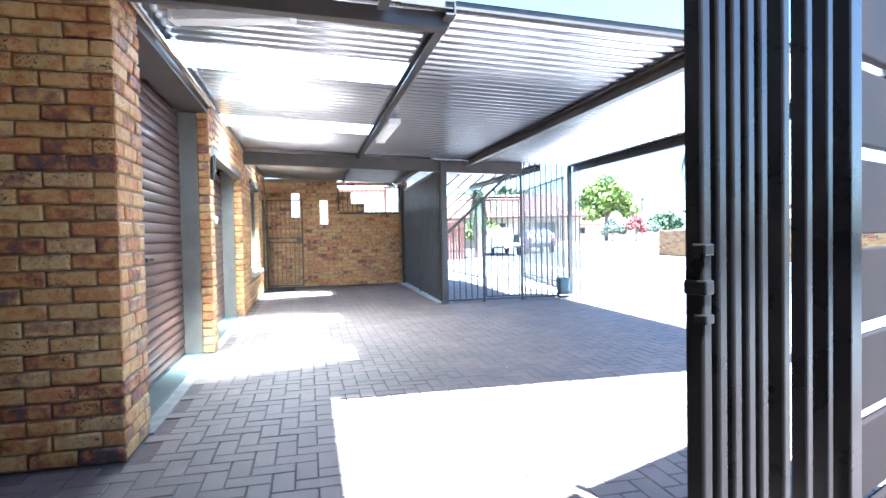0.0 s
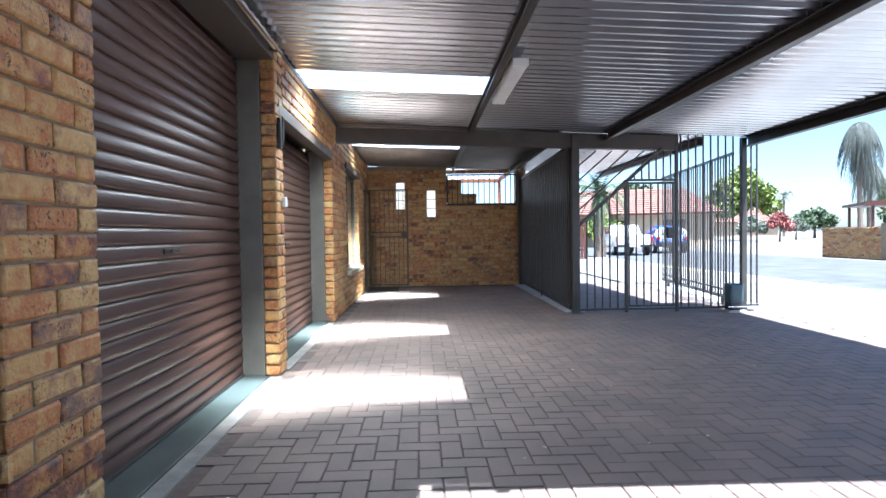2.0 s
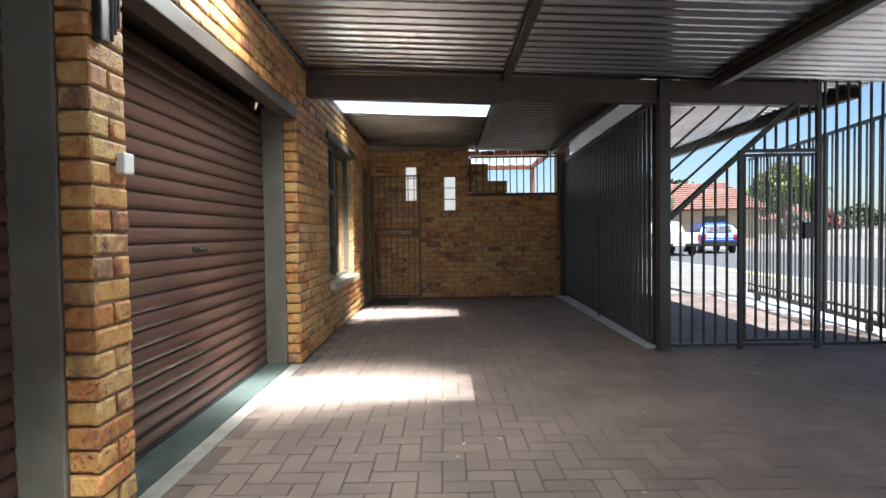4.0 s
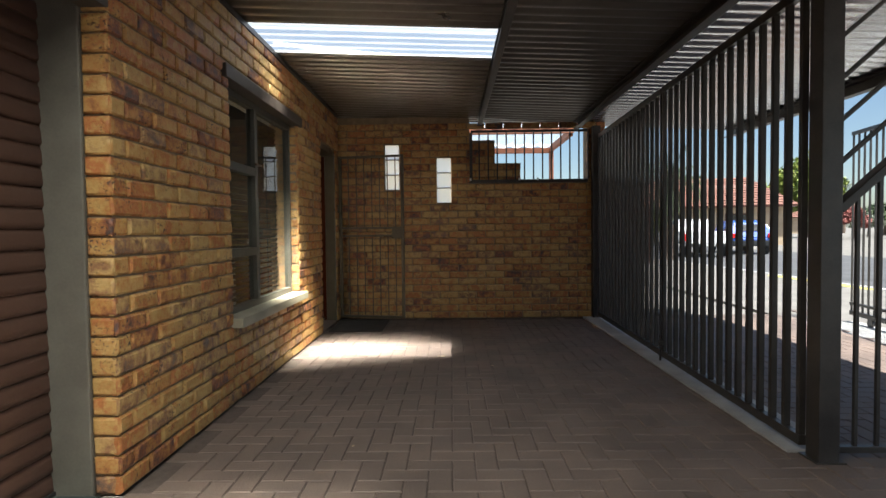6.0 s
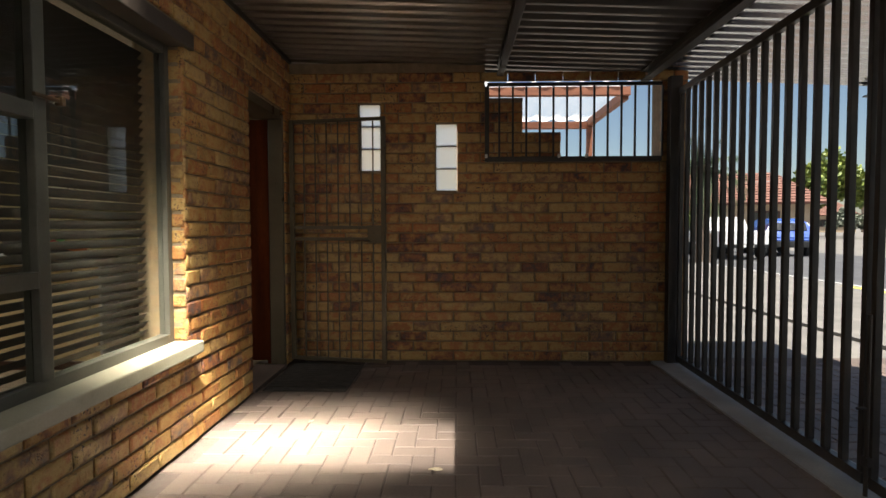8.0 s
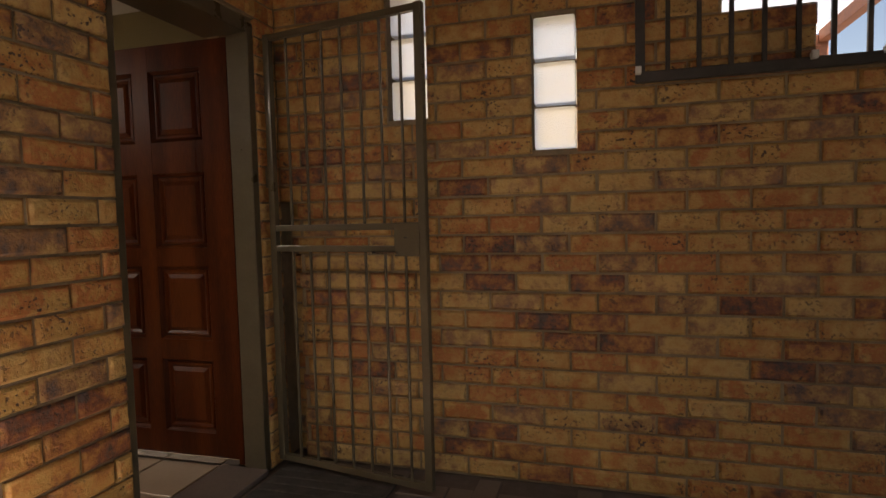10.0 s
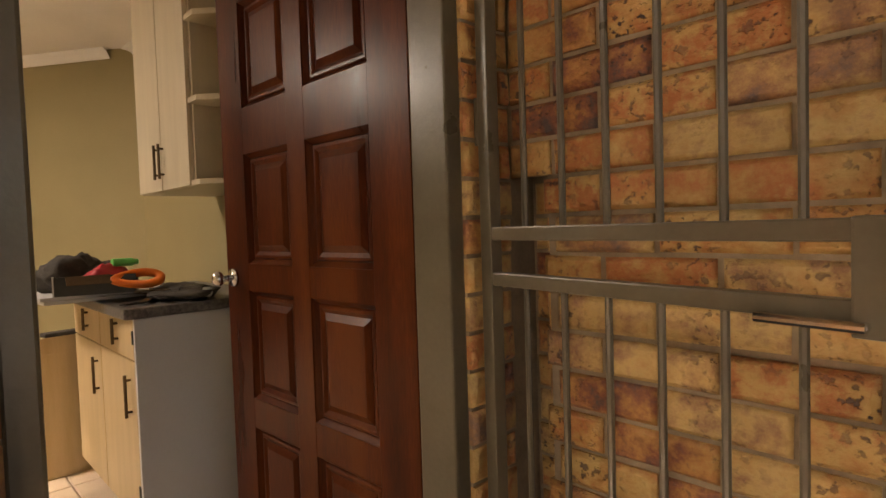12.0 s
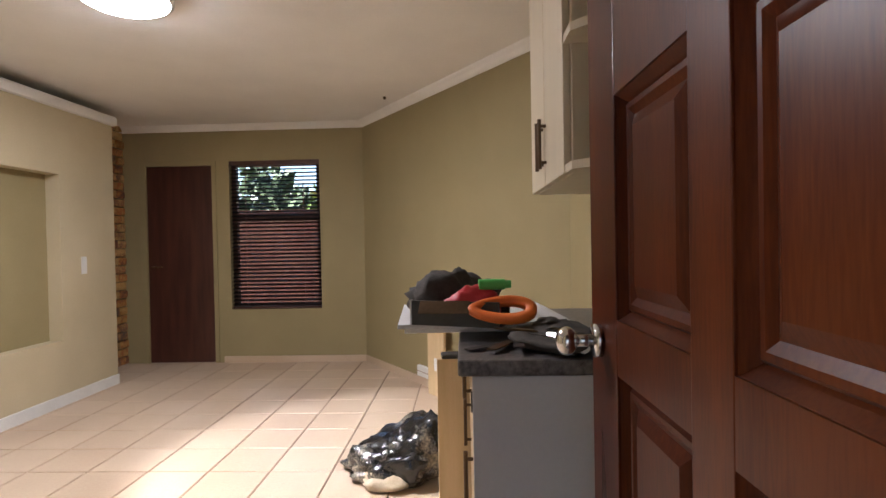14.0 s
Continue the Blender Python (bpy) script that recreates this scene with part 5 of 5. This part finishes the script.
tree("street_tree", 53.5, 60, 9.4, 3.6, LEAF, "yellow-green tree behind the shade carport", 7, 34, 200, 0.3, 0.3)
tree("street_tree", 24, 62, 6.5, 4.0, LEAFD, "dark green garden tree by a house", 8, 26, 160, 0.35, 0.25)
tree("shrub", 15.5, 47, 2.6, 2.4, LEAF, "green garden hedge bush by a house", 9, 20, 140, 0.22, 0.1)


def palm(name, x, y, h, label, seed, n=34, fl=2.6, droop=1.0, mat=LEAFG):
    rnd = random.Random(seed)
    t = thing(name, x, y, -0.06, label, "palm tree")
    bm = bmesh.new()
    for k in range(10):
        z0, z1 = h * k / 10, h * (k + 1) / 10
        add_rod(bm, (0.05 * math.sin(k), 0, z0), (0.05 * math.sin(k + 1), 0, z1 + 0.02), 0.24 - 0.008 * k, 12, 0.26 - 0.008 * k)
    part("trunk", bm, BARK, t)
    vs, fs = [], []
    for k in range(n):
        a = rnd.uniform(0, 6.283)
        e = rnd.uniform(-1.2, 1.15)
        prev = None
        for i in range(9):
            u = i / 8
            r = fl * u * math.cos(e) * (1 - 0.25 * u)
            z = h + fl * u * math.sin(e) - droop * fl * 0.5 * u * u
            c = Vector((math.cos(a) * r, math.sin(a) * r, z))
            if prev is not None:
                side = Vector((-math.sin(a), math.cos(a), 0))
                for s in (-1, 1):
                    for g in (0.0, 0.5):
                        b0 = prev.lerp(c, g)
                        tip = b0 + side * s * fl * 0.22 * (1.1 - u) + (c - prev) * 0.8 + Vector((0, 0, -0.16 * fl * u))
                        kk = len(vs)
                        vs += [b0, b0 + (c - prev) * 0.35, tip]
                        fs.append((kk, kk + 1, kk + 2))
            prev = c
    me = bpy.data.meshes.new("crown")
    me.from_pydata(vs, [], fs)
    me.materials.append(mat)
    ob = new("crown", me)
    ob.parent = t


palm("palm_tree", 44, 55.5, 11.2, "tall palm with a shaggy skirt of hanging grey fronds", 11, 330, 2.5, 2.6, LEAFP)
palm("palm_tree", 46.6, 57.5, 7.6, "lower palm with hanging dry fronds", 12, 170, 2.0, 2.8, LEAFP)
palm("palm_tree", 66, 100, 7.5, "far small green street palm", 13, 30, 2.4, 0.8)
palm("garden_palm", 9.2, 27.5, 3.1, "spiky green garden palm", 14, 40, 1.7, 0.5, LEAFD)


def pickup(x, y, turn, paint, label):
    t = thing("pickup_truck", x, y, -0.05, label, "pickup truck", turn=turn)
    body = bmesh.new()
    add_box(body, -0.86, 0.86, -0.1, 2.6, 0.45, 0.95, 0.08)
    add_box(body, -0.84, 0.84, 1.9, 3.1, 0.45, 1.02, 0.1)
    part("body", body, paint, t)
    bed = bmesh.new()
    for b in ((-0.86, -0.8, -2.0, -0.05), (0.8, 0.86, -2.0, -0.05)):
        add_box(bed, *b, 0.45, 1.02, 0.02)
    add_box(bed, -0.8, 0.8, -2.0, -0.05, 0.45, 0.6)
    part("load_bed", bed, paint, t)
    part("tailgate", bx(-0.8, 0.8, -2.04, -1.98, 0.5, 1.02, 0.015), paint, t)
    cab = bmesh.new()
    vs = []
    for z, y0, y1, w in ((0.9, -0.05, 1.9, 0.84), (1.5, 0.15, 1.15, 0.68), (1.53, 0.25, 1.05, 0.62)):
        vs.append([cab.verts.new(p) for p in ((-w, y0, z), (w, y0, z), (w, y1, z), (-w, y1, z))])
    for a, b in zip(vs, vs[1:]):
        for i in range(4):
            cab.faces.new((a[i], a[(i + 1) % 4], b[(i + 1) % 4], b[i]))
    cab.faces.new(vs[-1])
    part("cab", cab, paint, t)
    part("rear_window", bx(-0.6, 0.6, -0.03, 0.0, 1.03, 1.42, 0.01, Matrix.Translation((0, 0.02, 0)) @ Matrix.Rotation(-0.3, 4, "X") @ Matrix.Translation((0, 0.33, 0.02))), CARG, t)
    for s in (-1, 1):
        part("side_window", bx(-0.01, 0.01, 0.25, 1.3, 1.02, 1.42, 0.005, Matrix.Translation((s * 0.79, 0, 0)) @ Matrix.Rotation(-s * 0.26, 4, "Y") @ Matrix.Translation((s * 0.3, 0, 0.02))), CARG, t)
        part("tail_lamp", bx(s * 0.83 - 0.04, s * 0.83 + 0.04, -2.05, -2.0, 0.65, 0.92, 0.01), LAMPR, t)
        part("mirror", bx(s * 0.95 - 0.06, s * 0.95 + 0.06, 1.45, 1.52, 1.0, 1.16, 0.015), BLACK, t)
        for y0 in (-1.25, 2.1):
            w = part("wheel", rod((s * 0.68, y0, 0.34), (s * 0.86, y0, 0.34), 0.34, 24), RUBBER, t)
            part("rim", rod((s * 0.85, y0, 0.34), (s * 0.875, y0, 0.34), 0.2, 18), CHROME, w)
    part("bumper", bx(-0.85, 0.85, -2.14, -2.04, 0.42, 0.55, 0.03), BLACK, t)
    part("number_plate", bx(-0.24, 0.24, -2.15, -2.14, 0.44, 0.53), WHITE, t)


def hatchback(x, y, turn, paint, label):
    t = thing("car", x, y, -0.05, label, "car", turn=turn)
    body = bmesh.new()
    prof = [(-1.9, 0.35), (-1.95, 0.7), (-1.8, 0.95), (-1.55, 1.35), (-0.9, 1.48), (0.2, 1.45), (0.9, 0.98), (1.8, 0.85), (1.95, 0.6), (1.9, 0.35)]
    a = [body.verts.new((-0.82 if z < 1 else -0.64, y0, z)) for y0, z in prof]
    b = [body.verts.new((0.82 if z < 1 else 0.64, y0, z)) for y0, z in prof]
    n = len(prof)
    for i in range(n):
        body.faces.new((a[i], a[(i + 1) % n], b[(i + 1) % n], b[i]))
    body.faces.new(a)
    body.faces.new(b[::-1])
    bmesh.ops.recalc_face_normals(body, faces=body.faces)
    bmesh.ops.bevel(body, geom=list(body.edges), offset=0.05, segments=2, affect="EDGES")
    part("body", body, paint, t)
    part("rear_window", bx(-0.56, 0.56, -0.01, 0.01, -0.17, 0.17, 0.01, Matrix.Translation((0, -1.7, 1.15)) @ Matrix.Rotation(-0.56, 4, "X")), CARG, t)
    for s in (-1, 1):
        part("side_window", bx(-0.01, 0.01, -1.2, 0.35, 1.02, 1.38, 0.005, Matrix.Translation((s * 0.74, 0, 0)) @ Matrix.Rotation(-s * 0.1, 4, "Y")), CARG, t)
        part("tail_lamp", bx(s * 0.7 - 0.09, s * 0.7 + 0.09, -1.97, -1.9, 0.72, 0.9, 0.01), LAMPR, t)
        for y0 in (-1.25, 1.2):
            w = part("wheel", rod((s * 0.66, y0, 0.31), (s * 0.84, y0, 0.31), 0.31, 22), RUBBER, t)
            part("rim", rod((s * 0.83, y0, 0.31), (s * 0.85, y0, 0.31), 0.2, 16), CHROME, w)
    part("bumper", bx(-0.78, 0.78, -2.02, -1.9, 0.35, 0.6, 0.04), BLACK, t)


pickup(11.75, 31.3, -8, CARW, "white pickup truck parked at the street edge")
hatchback(14.6, 33.2, -10, CARB, "bright blue hatchback parked beside the pickup")
pickup(34.5, 38, -70, CARB, "blue pickup truck parked beyond the low wall")
hatchback(60, 74, 80, CARW, "white car parked in the distance")


def house(name, x, y, w, d, h, rise, turn, label, wall_mat=PLASTER):
    t = thing(name, x, y, -0.06, label, "house", turn=turn)
    part("wall", add_box(add_box(add_box(bx(-w / 2, w / 2, -d / 2, -d / 2 + 0.25, 0, h), -w / 2, w / 2, d / 2 - 0.25, d / 2, 0, h), -w / 2, -w / 2 + 0.25, -d / 2 + 0.25, d / 2 - 0.25, 0, h), w / 2 - 0.25, w / 2, -d / 2 + 0.25, d / 2 - 0.25, 0, h), wall_mat, t)
    o = 0.6
    bm = bmesh.new()
    rows = 12
    for s in (-1, 1):
        for k in range(rows):
            u0, u1 = k / rows, (k + 1) / rows
            y0, y1 = s * (d / 2 + o) * (1 - u0), s * (d / 2 + o) * (1 - u1)
            x0, x1 = (w / 2 + o) - u0 * d / 2 * 0.6, (w / 2 + o) - u1 * d / 2 * 0.6
            z0, z1 = h + rise * u0 + 0.04, h + rise * u1
            bm.faces.new([bm.verts.new(p) for p in ((-x0, y0, z0), (x0, y0, z0), (x1, y1, z1), (-x1, y1, z1))])
    rx = (w / 2 + o) - d / 2 * 0.6
    for s in (-1, 1):
        bm.faces.new([bm.verts.new(p) for p in ((s * (w / 2 + o), -(d / 2 + o), h + 0.04), (s * (w / 2 + o), d / 2 + o, h + 0.04), (s * rx, 0, h + rise))])
    tagged(part("roof", bm, ROOFT, t), kind="stuff")
    part("fascia", bx(-w / 2 - o, w / 2 + o, -d / 2 - o, d / 2 + o, h - 0.1, h + 0.03), DARKWOOD, t)
    for k, px in enumerate((-w * 0.3, 0.0, w * 0.3)):
        wv = part("window", bx(px - 0.8, px + 0.8, -d / 2 - 0.04, -d / 2 + 0.02, 0.9, 2.1, 0.01), DARKWOOD, t)
        part("pane", bx(px - 0.7, px - 0.03, -d / 2 - 0.05, -d / 2 - 0.04, 1.0, 2.0), CARG, wv)
        part("pane", bx(px + 0.03, px + 0.7, -d / 2 - 0.05, -d / 2 - 0.04, 1.0, 2.0), CARG, wv)


house("house", 18, 50, 14, 8, 2.6, 2.2, -20, "tan plastered house with a terracotta tiled roof")
house("house", 58, 110, 22, 10, 2.8, 2.4, -30, "far tan house with a low tiled roof")
house("house", 92, 78, 20, 10, 2.8, 2.0, -60, "far pale house with a low tiled roof")

# low street wall opposite, with piers
sw = new("street_wall", mesh_of("street_wall", add_box(add_box(bx(18.0, 18.22, -10, 22.1, -0.06, 1.28), 18.0, 18.22, 22.1, 25.4, -0.06, 1.18), 17.96, 18.26, 22.0, 22.35, -0.06, 1.3), MORTAR))
tagged(sw, "low tan face-brick boundary wall across the street", "boundary wall", kind="structure")
lay_bricks(sw, 17.99, 25.38, -90, 3.2, -0.04, 1.16, near=150, centre=0)
lay_bricks(sw, 17.99, 22.0, -90, 16, -0.04, 1.26, near=140, centre=0)
slab("wall_coping", 17.95, 18.27, -10, 22.0, 1.28, 1.33, CONCRETE, "pale coping on the street wall", "coping")
shp = thing("shade_carport", 36, 38.5, -0.06, "brown timber shade carport behind the low wall", "carport", turn=-25)
part("roof", bx(-5, 9, -3, 3, 2.75, 2.95, 0.02), DARKWOOD, shp)
part("fascia", bx(-5.05, 9.05, -3.06, -3.0, 2.68, 3.0), DARKWOOD, shp)
for px in (-4.6, 0, 4.4, 8.6):
    for py in (-2.7, 2.7):
        part("post", bx(px - 0.08, px + 0.08, py - 0.08, py + 0.08, 0, 2.75, 0.01), DARKWOOD, shp)
part("cloth", bx(3.2, 8.8, -2.9, 2.9, 2.95, 3.15, 0.05), PLASTER, shp)
# brown slatted fence by the neighbour and patio roof behind the end wall
nf = thing("timber_fence", 9.0, 26.0, -0.06, "brown vertical timber fence by the neighbour", "fence", turn=-6)
for k in range(12):
    part("slat", bx(-2.4 + k * 0.13, -2.29 + k * 0.13, -0.012, 0.012, 0, 1.8, 0.004), DARKWOOD, nf)
for z in (0.4, 1.4):
    part("rail", bx(-2.4, -0.84, 0.012, 0.05, z, z + 0.08), DARKWOOD, nf)
pr = thing("patio_roof", 1.1, 15.4, 0.0, "neighbour's white corrugated patio roof on brown rafters", "patio roof")
vs, fs = [], []
for i in range(141):
    xx = -2.8 + i * 0.035
    dz2 = 0.02 * math.cos(i * 0.9)
    vs += [(xx, 0.0, 2.62 + dz2), (xx, 1.75, 2.56 + dz2)]
for i in range(140):
    fs.append((2 * i, 2 * i + 2, 2 * i + 3, 2 * i + 1))
me = bpy.data.meshes.new("sheet")
me.from_pydata(vs, [], fs)
me.materials.append(CLEAR)
ob = new("sheet", me)
ob.parent = pr
part("edge_beam", bx(-2.8, 2.1, 0.02, 0.09, 2.5, 2.59, 0.006), REDWOOD, pr)
part("rear_beam", bx(-2.8, 2.1, 1.62, 1.7, 2.44, 2.53, 0.006), REDWOOD, pr)
part("side_beam", bx(2.03, 2.1, 0.09, 1.62, 2.47, 2.56, 0.006), REDWOOD, pr)
part("post", bx(2.03, 2.1, 1.62, 1.7, 0, 2.44, 0.006), REDWOOD, pr)
part("post", bx(-2.8, -2.72, 0.02, 0.09, 0, 2.5, 0.006), REDWOOD, pr)
slab("wall_neighbour", -6, 1.6, 18.9, 19.1, -0.06, 2.9, PLASTER, "tan plastered neighbour's wall", "wall")
# the house's unseen rear and sides
slab("wall_house_outer", -6.3, -6.1, 4.0, 9.5, 0, 2.8, PLASTER, "plain plastered outer house wall", "wall")
slab("roof_house", -6.3, -0.32, 4.1, 15.0, 2.62, 2.72, ROOFT, "tiled house roof above the rooms", "roof")
# unseen yard walls, added to keep light off the corner pier and gate
slab("wall_shade_yard", -2.6, -2.4, -3.2, 4.07, 0, 2.6, MORTAR, "unseen plain yard wall, added for shade", "wall")
slab("wall_shade_yard", -2.4, 3.0, -3.2, -3.0, 0, 2.6, MORTAR, "unseen brown wall added behind the entry for shade", "wall")
slab("wall_shade_yard", 2.5, 2.7, -3.2, 1.6, 0, 2.6, MORTAR, "unseen brown wall added beside the entry gate for shade", "wall")
# the dark wood colour stands in for shade on this brownish garden wall
slab("wall_garden", -8.4, -8.2, 8, 17, -0.06, 1.72, DARKWOOD, "brown garden wall outside the far window, shade in its colour", "wall")
tree("garden_bush", -9.8, 12.6, 3.3, 1.5, LEAF, "green garden shrub outside the window", 21, 18, 140, 0.14, 0.08)
tree("garden_bush", -9.8, 10.6, 3.0, 1.4, LEAFD, "dark garden shrub outside the window", 22, 16, 120, 0.14, 0.08)
tree("garden_bush", -7.6, 14.4, 3.0, 1.3, LEAF, "leafy garden shrub outside the window", 23, 16, 120, 0.14, 0.08)
